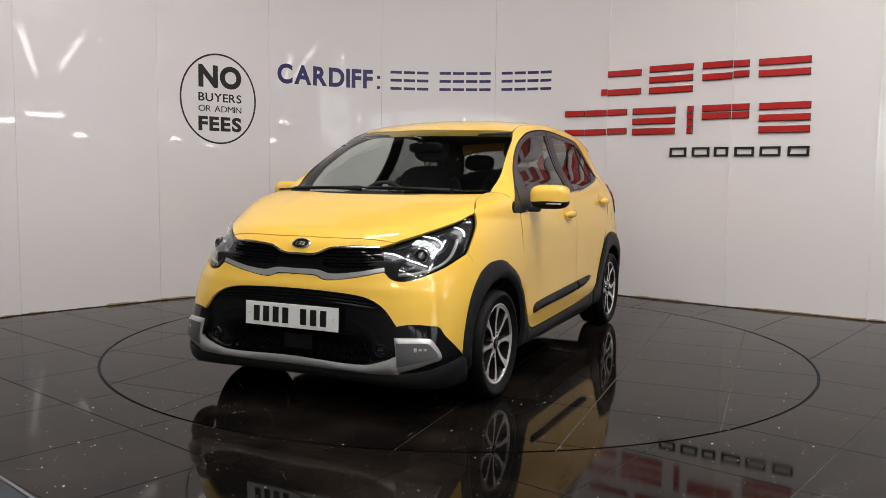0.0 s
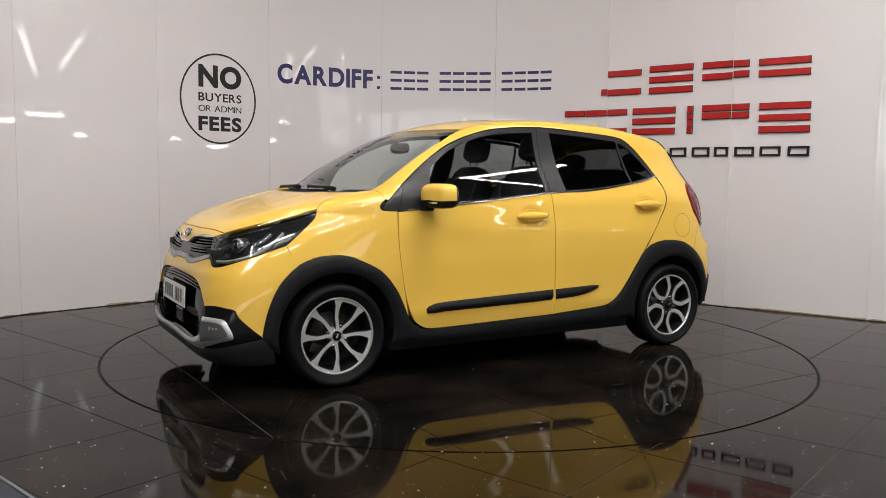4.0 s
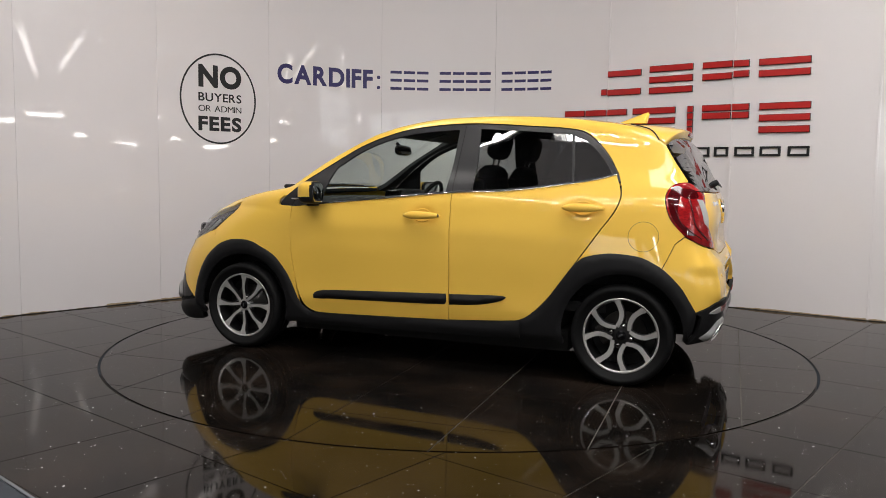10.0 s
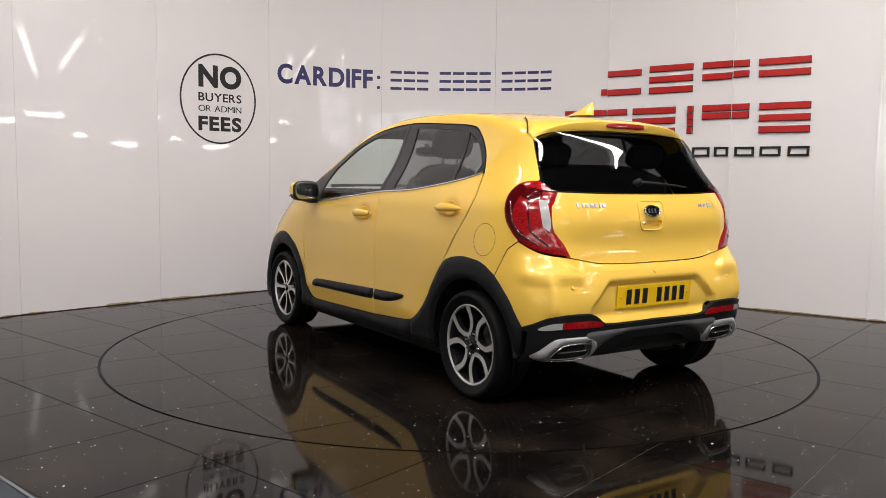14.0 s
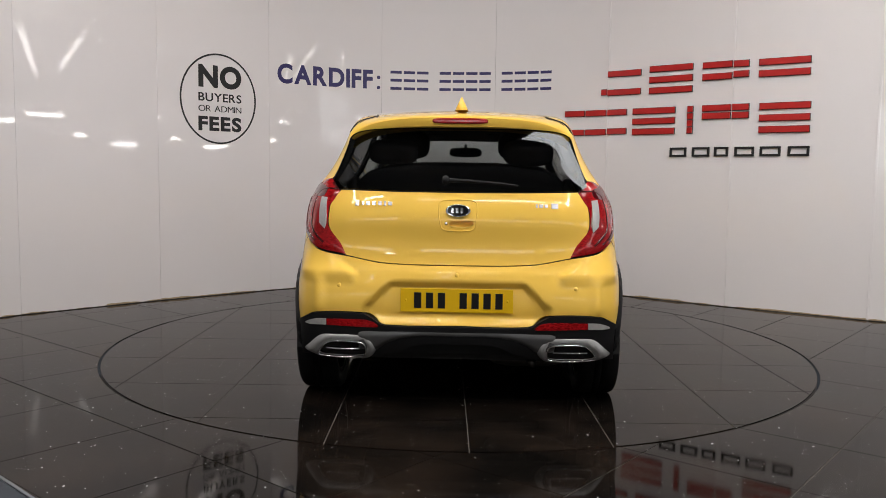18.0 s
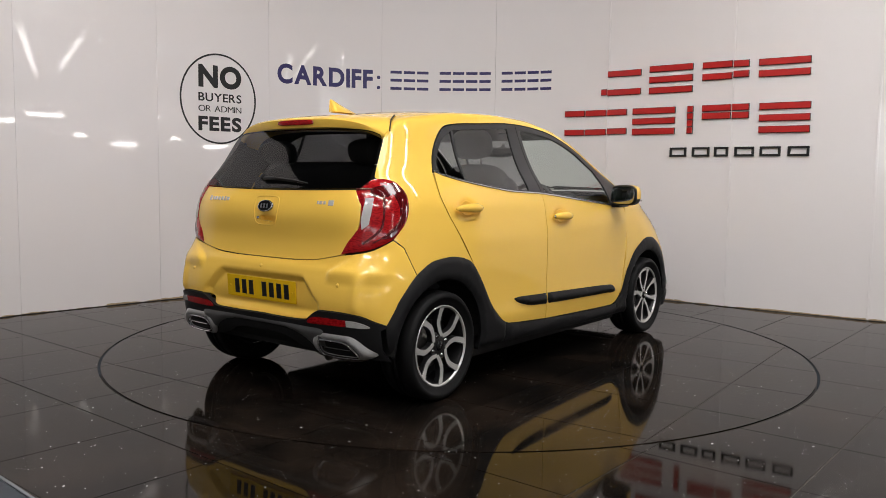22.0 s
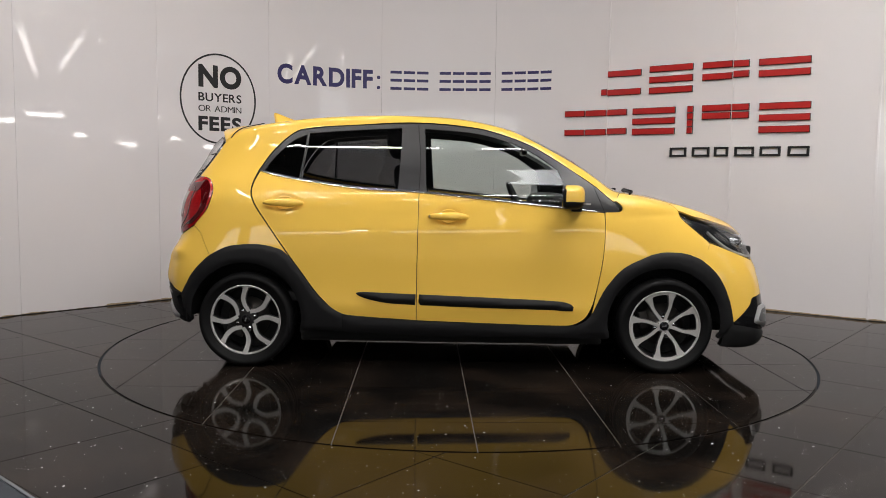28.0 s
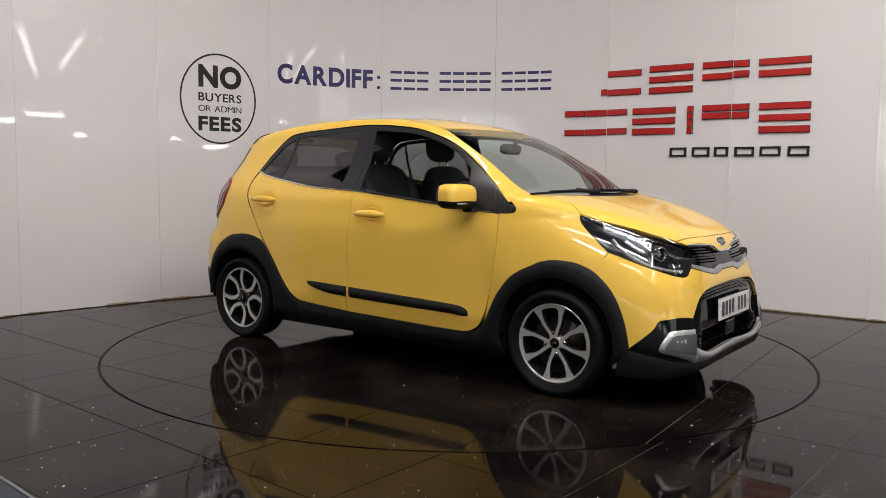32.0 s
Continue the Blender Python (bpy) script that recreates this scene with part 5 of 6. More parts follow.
    for k in range(4):
        a = radians((0 if front else 45) + 90 * k)
        bm = lathe(bmesh.new(), [(0.0, 0.074), (0.008, 0.073), (0.012, 0.067), (0.012, 0.03)], 16, "y")
        bmesh.ops.translate(bm, vec=(0.057 * math.cos(a), 0, 0.057 * math.sin(a)), verts=bm.verts)
        part("wheel_bolt", bm, CHROME, wheel, "", True)
        bm = lathe(bmesh.new(), [(0.0, 0.060), (0.014, 0.062), (0.017, 0.070), (0.019, 0.070), (0.020, 0.040)], 20, "y")
        bmesh.ops.translate(bm, vec=(0.057 * math.cos(a), 0, 0.057 * math.sin(a)), verts=bm.verts)
        part("bolt_well", bm, RIMDARK, wheel, "", True)
    part("brake_disc", lathe(bmesh.new(), [(0.0, 0.010), (0.060, 0.010), (0.062, -0.005), (0.128, -0.005), (0.130, -0.012), (0.128, -0.022), (0.0, -0.022)], 48, "y"), STEEL, wheel, "steel brake disc", True)
    part("brake_shield", lathe(bmesh.new(), [(0.0, -0.030), (0.188, -0.030), (0.188, -0.036), (0.0, -0.036)], 40, "y"), UNDER, wheel, "black brake shield")
    part("brake_caliper", boxm(0.105, -0.005, 0.045, 0.055, 0.05, 0.11, 0.012), STEEL, wheel)
    for o in wheel.children:
        if o.name.split(".")[0] != "tyre":
            o.data.transform(Matrix.Diagonal((0.945, 1, 0.945, 1)))
    wheel.data.transform(Matrix.Diagonal((0.945, 1, 0.945, 1)))
    return wheel


wheel, hind_wheel = build_wheel(True), build_wheel(False)
R_W, Y_W = 0.2735, 0.702
wheel.matrix_basis = pose(1.2, Y_W, R_W, 0, 67, 0)
hind_wheel.matrix_basis = pose(-1.2, Y_W - 0.006, R_W, 0, 29, 0)
copy_thing(wheel, pose(1.2, -Y_W, R_W, 0, 10, 180))
copy_thing(hind_wheel, pose(-1.2, -Y_W + 0.006, R_W, 0, 67, 180))


# wheel wells and underside
def liner(x):
    bm = bmesh.new()
    n = 20
    rows = []
    for k in range(n + 1):
        a = radians(-2 + 184 * k / n)
        rows.append([bm.verts.new((x + 0.345 * math.cos(a), y, 0.285 + 0.345 * math.sin(a))) for y in (0.45, 0.775)])
    for a, b in zip(rows, rows[1:]):
        bm.faces.new((a[0], b[0], b[1], a[1]))
    bm.faces.new([r[0] for r in rows])
    a = part("wheel_well", bm, UNDER, car, "black wheel-arch liner")
    twin(a)


liner(1.2)
liner(-1.2)
part("underbody", boxm(-0.02, 0, 0.202, 1.76, 1.40, 0.12, 0.02), UNDER, car, "black underbody")
part("engine_undertray", boxm(1.28, 0, 0.25, 0.86, 0.88, 0.12, 0.03), UNDER, car, "black undertray")
part("radiator_block", boxm(1.62, 0, 0.47, 0.30, 1.02, 0.50, 0.02), UNDER, car)
part("boot_floor", boxm(-1.30, 0, 0.30, 0.62, 0.88, 0.12, 0.03), UNDER, car)
part("rear_axle", tube(bmesh.new(), [(-1.2, -0.62, 0.27), (-1.13, -0.4, 0.26), (-1.13, 0.4, 0.26), (-1.2, 0.62, 0.27)], 0.035, 10), UNDER, car)
part("silencer", ellipsoid(-1.42, -0.34, 0.245, 0.10, 0.20, 0.06, 3.0), STEEL, car, "steel exhaust silencer", True)
part("tailpipe", tube(bmesh.new(), [(-1.45, -0.34, 0.235), (-1.56, -0.36, 0.225), (-1.57, -0.37, 0.225)], 0.022, 14), STEEL, car, "", True)


# cabin
def seat(x, y, w, parent_name, rake=14):
    s = part(parent_name, ellipsoid(x, y, 0.56, 0.25, w / 2, 0.075, 4.0, 32), CLOTH, car, "dark grey cloth seat", True)
    back = ellipsoid(0, 0, 0.30, 0.065, w / 2, 0.32, 3.6, 32)
    placed("seat_back", back, CLOTH, pose(x - 0.22, y, 0.58, 0, -rake, 0), s, "", True)
    for sy in (-1, 1):
        placed("bolster", ellipsoid(0, sy * (w / 2 - 0.035), 0.28, 0.085, 0.045, 0.26, 3.0, 20), TRIM, pose(x - 0.21, y, 0.58, 0, -rake, 0), s, "", True)
    return s


for y in (-0.345, 0.345):
    s = seat(0.03, y, 0.50, "front_seat")
    m = pose(-0.19, y, 0.58, 0, -14, 0)
    placed("headrest", ellipsoid(0, 0, 0.745, 0.052, 0.135, 0.088, 3.2, 28), CLOTH, m, s, "", True)
    for k in (-0.05, 0.05):
        placed("headrest_post", tube(bmesh.new(), [(0, k, 0.58), (0, k, 0.70)], 0.006, 8), CHROME, m, s, "thin chrome post", True)
bench = seat(-0.86, 0.0, 1.16, "rear_bench", 16)
for y in (-0.34, 0.34):
    m = pose(-1.08, y, 0.58, 0, -16, 0)
    placed("headrest", ellipsoid(0, 0, 0.675, 0.045, 0.125, 0.065, 3.2, 24), CLOTH, m, bench, "", True)
bm = ellipsoid(0.80, 0.0, 0.80, 0.27, 0.66, 0.17, 4.0, 40)
for v in bm.verts:
    v.co.x += 0.05 * (1 - (v.co.y / 0.66) ** 2)
dash = part("dashboard", bm, TRIM, car, "charcoal moulded dashboard", True)
placed("instrument_hood", ellipsoid(0.56, -0.345, 0.965, 0.12, 0.19, 0.055, 3.0, 28), TRIM, Matrix.Identity(4), dash, "", True)
placed("centre_screen", boxm(0, 0, 0, 0.02, 0.22, 0.12, 0.006), GLOSS, pose(0.52, 0.0, 0.955, 0, -12, 0), dash, "black centre screen")
m = pose(0.395, -0.345, 0.905, 0, 66, 0)
bm = bmesh.new()
n, k2 = 44, 12
grid = [[bm.verts.new(((0.178 + 0.015 * math.cos(2 * math.pi * j / k2)) * math.cos(2 * math.pi * i / n), (0.178 + 0.015 * math.cos(2 * math.pi * j / k2)) * math.sin(2 * math.pi * i / n), 0.015 * math.sin(2 * math.pi * j / k2))) for j in range(k2)] for i in range(n)]
for i in range(n):
    for j in range(k2):
        bm.faces.new((grid[i][j], grid[(i + 1) % n][j], grid[(i + 1) % n][(j + 1) % k2], grid[i][(j + 1) % k2]))
wheel_rim = placed("steering_wheel", bm, TRIM, m, car, "black steering wheel", True)[0]
placed("steering_boss", ellipsoid(0, 0, 0.01, 0.075, 0.075, 0.028, 2.6, 24), TRIM, m, wheel_rim, "", True)
for a in (90, 270, 180):
    placed("steering_spoke", boxm(0.11, 0, 0.0, 0.14, 0.035, 0.012, 0.004), SATIN, m @ pose(0, 0, 0, 0, 0, a), wheel_rim)
placed("rear_view_mirror", ellipsoid(0, 0, 0, 0.022, 0.115, 0.034, 3.4, 28), GLOSS, pose(0.44, 0.0, 1.285, 0, 8, 0), car, "black rear-view mirror", True)
part("mirror_stalk", tube(bmesh.new(), [(0.45, 0, 1.30), (0.49, 0, 1.335)], 0.012, 10), GLOSS, car)
for s in (-1, 1):
    placed("sun_visor", boxm(0, 0, 0, 0.15, 0.36, 0.014, 0.006), TRIM, pose(0.27, 0.33 * s, 1.385, 0, 14, 0), car)
part("cabin_floor", boxm(-0.15, 0, 0.40, 1.9, 1.36, 0.06, 0.02), TRIM, car)
part("parcel_shelf", boxm(-1.30, 0, 0.985, 0.38, 1.08, 0.02, 0.006), TRIM, car, "charcoal parcel shelf")
part("bulkhead", boxm(0.98, 0, 0.68, 0.05, 1.30, 0.52, 0.02), UNDER, car)


# ---------------------------------------------------------------- the showroom
NODES = [(-4.35, -0.75), (-3.379, 0.756), (-2.600, 1.602), (-1.810, 2.345), (-0.830, 3.080), (0.470, 3.100), (1.411, 2.462), (2.358, 1.747), (3.308, 1.115), (4.80, 0.30)]
RIM = 2.225
WALL_TOP = 3.7


# the middle three panels are bent round an upright axis
ARC_X, ARC_Y, ARC_R, ARC_A, ARC_B = -0.1246, 0.3422, 2.6176, 130.08, 54.08
ARC_LONG = ARC_R * radians(ARC_A - ARC_B)


def wall_pose(i, u=0.0):
    """A pose on wall panel i, u metres along it: x along the wall to the right, y up, z out into the room."""
    if 3 <= i <= 5:
        s = float(u) + (i - 3) * ARC_LONG / 3
        a = radians(ARC_A) - s / ARC_R
        n = Vector((-math.cos(a), -math.sin(a), 0))
        p = Vector((ARC_X, ARC_Y, 0)) - ARC_R * n
        d = Vector((0, 0, 1)).cross(n)
    else:
        p, b = Vector((*NODES[i], 0)), Vector((*NODES[i + 1], 0))
        d = (b - p).normalized()
        n = d.cross(Vector((0, 0, 1)))
        p = p + float(u) * d
    return Matrix(((d.x, 0, n.x, p.x), (d.y, 0, n.y, p.y), (d.z, 1, n.z, p.z), (0, 0, 0, 1)))


def wall_length(i):
    return ARC_LONG / 3 if 3 <= i <= 5 else (Vector(NODES[i + 1]) - Vector(NODES[i])).length


def sheet(i, y0, y1, z0, z1, edge=0.0008, steps=12):
    """A board on a wall panel that follows its bend."""
    bm = bmesh.new()
    w = wall_length(i)
    k = steps if 3 <= i <= 5 else 1
    rows = []
    for j in range(k + 1):
        m = wall_pose(i, edge + (w - 2 * edge) * j / k)
        rows.append([bm.verts.new(m @ Vector((0, y, z))) for y, z in ((y0, z1), (y1, z1), (y1, z0), (y0, z0))])
    for a, b in zip(rows, rows[1:]):
        for q in range(4):
            bm.faces.new((a[q], a[(q + 1) % 4], b[(q + 1) % 4], b[q]))
    bm.faces.new(rows[0])
    bm.faces.new(rows[-1][::-1])
    bmesh.ops.recalc_face_normals(bm, faces=bm.faces)
    bm.normal_update()
    for e in bm.edges:
        e.smooth = e.calc_face_angle(0) < 0.5
    return bm


SMEAR = material("brown_floor_dirt", (0.36, 0.27, 0.17), rough=0.7, vary=0.3, vary_scale=9.0)


def smear(i):
    """A thin film of dirt with a ragged upper edge at the foot of a wall panel."""
    rnd = random.Random(40 + i)
    bm = bmesh.new()
    w = wall_length(i)
    n = int(w / 0.012)
    h, rows = 0.012, []
    for j in range(n + 1):
        h = min(0.020, max(0.005, h + rnd.uniform(-0.003, 0.003) + (0.008 if rnd.random() < 0.03 else 0.0)))
        m = wall_pose(i, 0.002 + (w - 0.004) * j / n)
        rows.append([bm.verts.new(m @ Vector((0, y, 0.0008))) for y in (0.004, h)])
    for a, b in zip(rows, rows[1:]):
        bm.faces.new((a[0], b[0], b[1], a[1]))
    return bm


def build_walls():
    out = []
    for i in range(len(NODES) - 1):
        out += [wall_pose(i, wall_length(i) * j / 6) @ Vector((0, 0, -0.03)) for j in range(6)]
    bm = bmesh.new()
    front = [bm.verts.new((p.x, p.y, z)) for p in out for z in (0, WALL_TOP)]
    back = [bm.verts.new((p.x, p.y + 0.14, z)) for p in out for z in (0, WALL_TOP)]
    for k in range(len(out) - 1):
        a = 2 * k
        bm.faces.new((front[a], front[a + 2], front[a + 3], front[a + 1]))
        bm.faces.new((back[a], back[a + 1], back[a + 3], back[a + 2]))
        bm.faces.new((front[a + 1], front[a + 3], back[a + 3], back[a + 1]))
    bmesh.ops.recalc_face_normals(bm, faces=bm.faces)
    wall = tagged(part("wall_back", bm, SEAMLINE), "curved back wall clad in white gloss sheets", "wall", kind="structure")
    for i in range(len(NODES) - 1):
        part("wall_panel", sheet(i, 0.006, WALL_TOP, -0.024, 0.0), WALL, wall, smooth=3 <= i <= 5)
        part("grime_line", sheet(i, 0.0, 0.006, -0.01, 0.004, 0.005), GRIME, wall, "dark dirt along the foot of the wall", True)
        part("dirt_smear", smear(i), SMEAR, wall, "brown dirt smeared along the foot of the wall")
        if i >= 6:
            ob = part("joint_strip", boxm(0, WALL_TOP / 2, 0.003, 0.020, WALL_TOP - 0.02, 0.008, bevel=0.003), WALL, wall, "white plastic joint strip")
            ob.matrix_basis = wall_pose(i)
    for k, (cx, cy, sx, sy) in enumerate(((0.95, 0.10, 0.36, 0.006), (0.95, 0.72, 0.36, 0.006), (1.128, 0.41, 0.006, 0.62))):
        ob = part("flap_joint", boxm(0, cy, 0.001, sx, sy, 0.004), SEAMLINE, wall, "joint of a low service flap")
        ob.matrix_basis = wall_pose(5, cx)
    return wall


def letters(name, words, i, left, base, wide, high, mat, label, group="", depth=0.002, bold=0.0):
    """Vinyl lettering laid flat on a wall panel, letter by letter, fitted to a width and a height."""
    glyphs, pen = [], 0.0
    for ch in words:
        if ch == " ":
            pen += 0.30
            continue
        cu = bpy.data.curves.new("letter", "FONT")
        cu.body, cu.size, cu.extrude, cu.resolution_u, cu.offset = ch, 1.0, 0.5, 6, bold
        tmp = bpy.data.objects.new("letter", cu)
        scene.collection.objects.link(tmp)
        me = bpy.data.meshes.new_from_object(tmp.evaluated_get(bpy.context.evaluated_depsgraph_get()))
        bpy.data.objects.remove(tmp)
        co = np.empty(len(me.vertices) * 3)
        me.vertices.foreach_get("co", co)
        co = co.reshape(-1, 3)
        co[:, 0] += pen - co[:, 0].min()
        pen = co[:, 0].max() + 0.075
        glyphs.append((me, co))
    both = np.concatenate([c for _, c in glyphs])
    lo, hi = both.min(0), both.max(0)
    sign = tagged(empty(name), label, "sign", group)
    for me, co in glyphs:
        co = (co - lo) / (hi - lo) * (wide, high, depth) + (left, base, 0.0005)
        mid = (co[:, 0].min() + co[:, 0].max()) / 2
        me.vertices.foreach_set("co", (co - (mid, 0, 0)).ravel())
        me.materials.clear()
        part_mesh("letter", me, mat, sign).matrix_basis = wall_pose(i, mid)
    return sign


def bars(name, i, rects, mat, label, group, depth):
    """Plain raised bars on a wall panel in place of a mark."""
    thing = tagged(empty(name), label, "sign", group)
    for x0, y0, x1, y1 in rects:
        if mat is RED_ACRYLIC:
            part("bar_back", boxm(0, (y0 + y1) / 2, 0.006, abs(x1 - x0) + 0.007, abs(y1 - y0) + 0.007, 0.010), VINYL_K, thing, "black back plate of the bar").matrix_basis = wall_pose(i, (x0 + x1) / 2)
        part("bar", boxm(0, (y0 + y1) / 2, depth / 2 + 0.001, abs(x1 - x0), abs(y1 - y0), depth, bevel=min(0.003, depth * 0.3), seg=1), mat, thing).matrix_basis = wall_pose(i, (x0 + x1) / 2)
    return thing


def build_signs():
    ring = bmesh.new()
    n = 96
    loops = []
    for rx, ry, z in ((0.372, 0.405, 0.0005), (0.372, 0.405, 0.003), (0.357, 0.390, 0.003), (0.357, 0.390, 0.0005)):
        loops.append([ring.verts.new((0.571 + rx * math.cos(2 * math.pi * k / n), 1.790 + ry * math.sin(2 * math.pi * k / n), z)) for k in range(n)])
    for a, b in zip(loops, loops[1:]):
        for k in range(n):
            ring.faces.new((a[k], a[(k + 1) % n], b[(k + 1) % n], b[k]))
    bmesh.ops.recalc_face_normals(ring, faces=ring.faces)
    ob = part("sign_ring", ring, VINYL_K)
    ob.matrix_basis = wall_pose(2)
    g = "round notice on the wall"
    tagged(ob, "thin black vinyl ring round a printed notice on white wall", "sign", g)
    t = "black vinyl lettering inside the ring on the white wall"
    letters("sign_lettering", "NO", 2, 0.375, 1.885, 0.420, 0.205, VINYL_K, t, g, bold=0.045)
    letters("sign_lettering", "BUYERS", 2, 0.373, 1.764, 0.421, 0.076, VINYL_K, t, g, bold=0.015)
    letters("sign_lettering", "OR ADMIN", 2, 0.372, 1.673, 0.421, 0.055, VINYL_K, t, g)
    letters("sign_lettering", "FEES", 2, 0.370, 1.500, 0.421, 0.132, VINYL_K, t, g, bold=0.040)
    letters("sign_lettering", "CARDIFF", 3, 0.088, 1.988, 0.978, 0.190, VINYL_B, "navy blue vinyl town name on the white wall", "number line on the wall", bold=0.036)
    letters("sign_lettering", ":", 3, 1.108, 1.988, 0.034, 0.135, VINYL_B, "navy blue vinyl colon on the white wall", "number line on the wall")
    g = "number line on the wall"
    t = "navy blue vinyl bar, one of a line on the wall"

    def digit(i, x0, x1):
        h = 0.028
        bars("number_bar", i, [(x0, 1.988, x1, 1.988 + h), (x0, 2.070, x1, 2.070 + h), (x0, 2.150, x1, 2.150 + h)], VINYL_B, t, g, 0.002)
    for x in (1.246, 1.382, 1.518):
        digit(3, x, x + 0.115)
    for x in (1.746, 1.881, 2.017, 2.152):
        digit(3, x, x + 0.115)
    for x in (2.378, 2.511, 2.643, 2.775):
        digit(3, x, x + 0.113)
    g = "red and black mark on the wall"
    t = "raised red acrylic bars on the white wall"

    def red(i, x0, x1, y0, y1, rows):
        h = 0.052
        step = (y1 - y0 - h) / (rows - 1) if rows > 1 else 0
        rects = [(x0, y0 + k * step, x1, y0 + k * step + h) for k in range(rows)]
        bars("mark_bar", i, rects, RED_ACRYLIC, t, g, 0.022)
    # upper row
    red(3, 3.413, 3.465, 1.912, 2.010, 1)
    red(6, 0.005, 0.338, 1.905, 2.130, 2)
    red(6, 0.425, 0.830, 1.900, 2.147, 3)
    red(6, 0.922, 1.180, 1.990, 2.143, 2)
    red(7, 0.008, 0.133, 2.000, 2.140, 2)
    red(7, 0.217, 0.622, 1.990, 2.138, 2)
    # lower row
    red(3, 3.041, 3.240, 1.536, 1.770, 2)
    red(3, 3.255, 3.465, 1.536, 1.770, 2)
    red(6, 0.010, 0.205, 1.540, 1.770, 2)
    red(6, 0.270, 0.678, 1.530, 1.770, 3)
    red(6, 0.797, 0.845, 1.530, 1.770, 4)
    red(6, 0.931, 1.180, 1.650, 1.770, 2)
    red(7, 0.008, 0.146, 1.650, 1.770, 2)
    red(7, 0.235, 0.636, 1.520, 1.768, 3)
    t = "raised black acrylic bar on the white wall"

    def black(i, x0, x1):
        bars("mark_bar", i, [(x0, 1.322, x1, 1.340), (x0, 1.387, x1, 1.405), (x0, 1.340, x0 + 0.022, 1.387), (x1 - 0.022, 1.340, x1, 1.387)], VINYL_K, t, g, 0.018)
    black(6, 0.643, 0.800)
    black(6, 0.850, 1.010)
    black(6, 1.050, 1.175)
    black(7, 0.040, 0.205)
    black(7, 0.250, 0.420)
    black(7, 0.475, 0.645)


def clip_convex(poly, a, n):
    """The part of a polygon on the side n of the line through a."""
    out = []
    for i in range(len(poly)):
        p, q = poly[i], poly[(i + 1) % len(poly)]
        dp, dq = (p - a) @ n, (q - a) @ n
        if dp >= 0:
            out.append(p)
        if (dp >= 0) != (dq >= 0):
            out.append(p + (q - p) * dp / (dp - dq))
    return out


def tile_mesh(poly, hole=None, round_in=None):
    """A stone tile 8 mm thick; hole: stays outside that circle; round_in: stays inside it."""
    poly = np.array(poly)
    r = hole or round_in
    if r:
        fine = []
        for p, q in zip(poly, np.roll(poly, -1, 0)):
            k = max(1, int(np.linalg.norm(q - p) / 0.02))
            fine += [p + (q - p) * j / k for j in range(k)]
        fine = np.array(fine)
        d = np.linalg.norm(fine, axis=1)
        cut = (d < r) if hole else (d > r)
        if cut.all():
            return None
        if cut.any():
            # walk along the outline; where it is cut away, follow the circle instead
            a = [Vector(p) for p in fine]
            edges = [(i, (i + 1) % len(a)) for i in range(len(a))]
            s = len(a)
            ang = np.linspace(0, 2 * math.pi, 361)[:-1]
            a += [Vector((r * math.cos(t), r * math.sin(t))) for t in ang]
            edges += [(s + i, s + (i + 1) % 360) for i in range(360)]
            v, _, f, *_ = delaunay_2d_cdt(a, edges, [], 0, 1e-6)
            v = np.array([tuple(p) for p in v])
            f = np.array([t for t in f if len(t) == 3])
            c = v[f].mean(1)
            keep = inside(fine, c)
            dc = np.linalg.norm(c, axis=1)
            keep &= (dc > r * 0.99996) if hole else (dc < r)
            f = f[keep]
            if not len(f):
                return None
            x = v[f]
            neg = ((x[:, 1, 0] - x[:, 0, 0]) * (x[:, 2, 1] - x[:, 0, 1]) - (x[:, 1, 1] - x[:, 0, 1]) * (x[:, 2, 0] - x[:, 0, 0])) < 0
            f[neg] = f[neg][:, ::-1]
            return v, f
    f = np.array([(0, i, i + 1) for i in range(1, len(poly) - 1)])
    area = np.sum(poly[:, 0] * np.roll(poly[:, 1], -1) - poly[:, 1] * np.roll(poly[:, 0], -1))
    return poly, (f if area > 0 else f[:, ::-1])


def lay_tile(flat, parent, z=0.0):
    v, f = flat
    used = np.unique(f)
    if len(used) < 3:
        return
    new_i = {int(k): j for j, k in enumerate(used)}
    f = [tuple(new_i[int(k)] for k in t) for t in f]
    v = v[used]
    n = len(v)
    verts = [(p[0], p[1], z) for p in v] + [(p[0], p[1], z - 0.006) for p in v]
    faces = list(f) + [(b, a, a + n, b + n) for a, b in rim_edges(np.array(f))]
    me = bpy.data.meshes.new("floor_tile")
    me.from_pydata(verts, [], faces)
    part_mesh("floor_tile", me, GRANITE, parent)


def grid_tiles(angle, off_u, off_v, size, joint, reach, shape):
    """Square tiles on a turned grid, each as a polygon that shape() may cut."""
    a = radians(angle)
    u, v = np.array((math.cos(a), math.sin(a))), np.array((-math.sin(a), math.cos(a)))
    k = int(reach / size) + 1
    for i in range(-k, k):
        for j in range(-k, k):
            c = [(off_u + (i + p) * size + (joint / 2 if p == 0 else -joint / 2)) * u + (off_v + (j + q) * size + (joint / 2 if q == 0 else -joint / 2)) * v
                 for p, q in ((0, 0), (1, 0), (1, 1), (0, 1))]
            yield from shape(c)


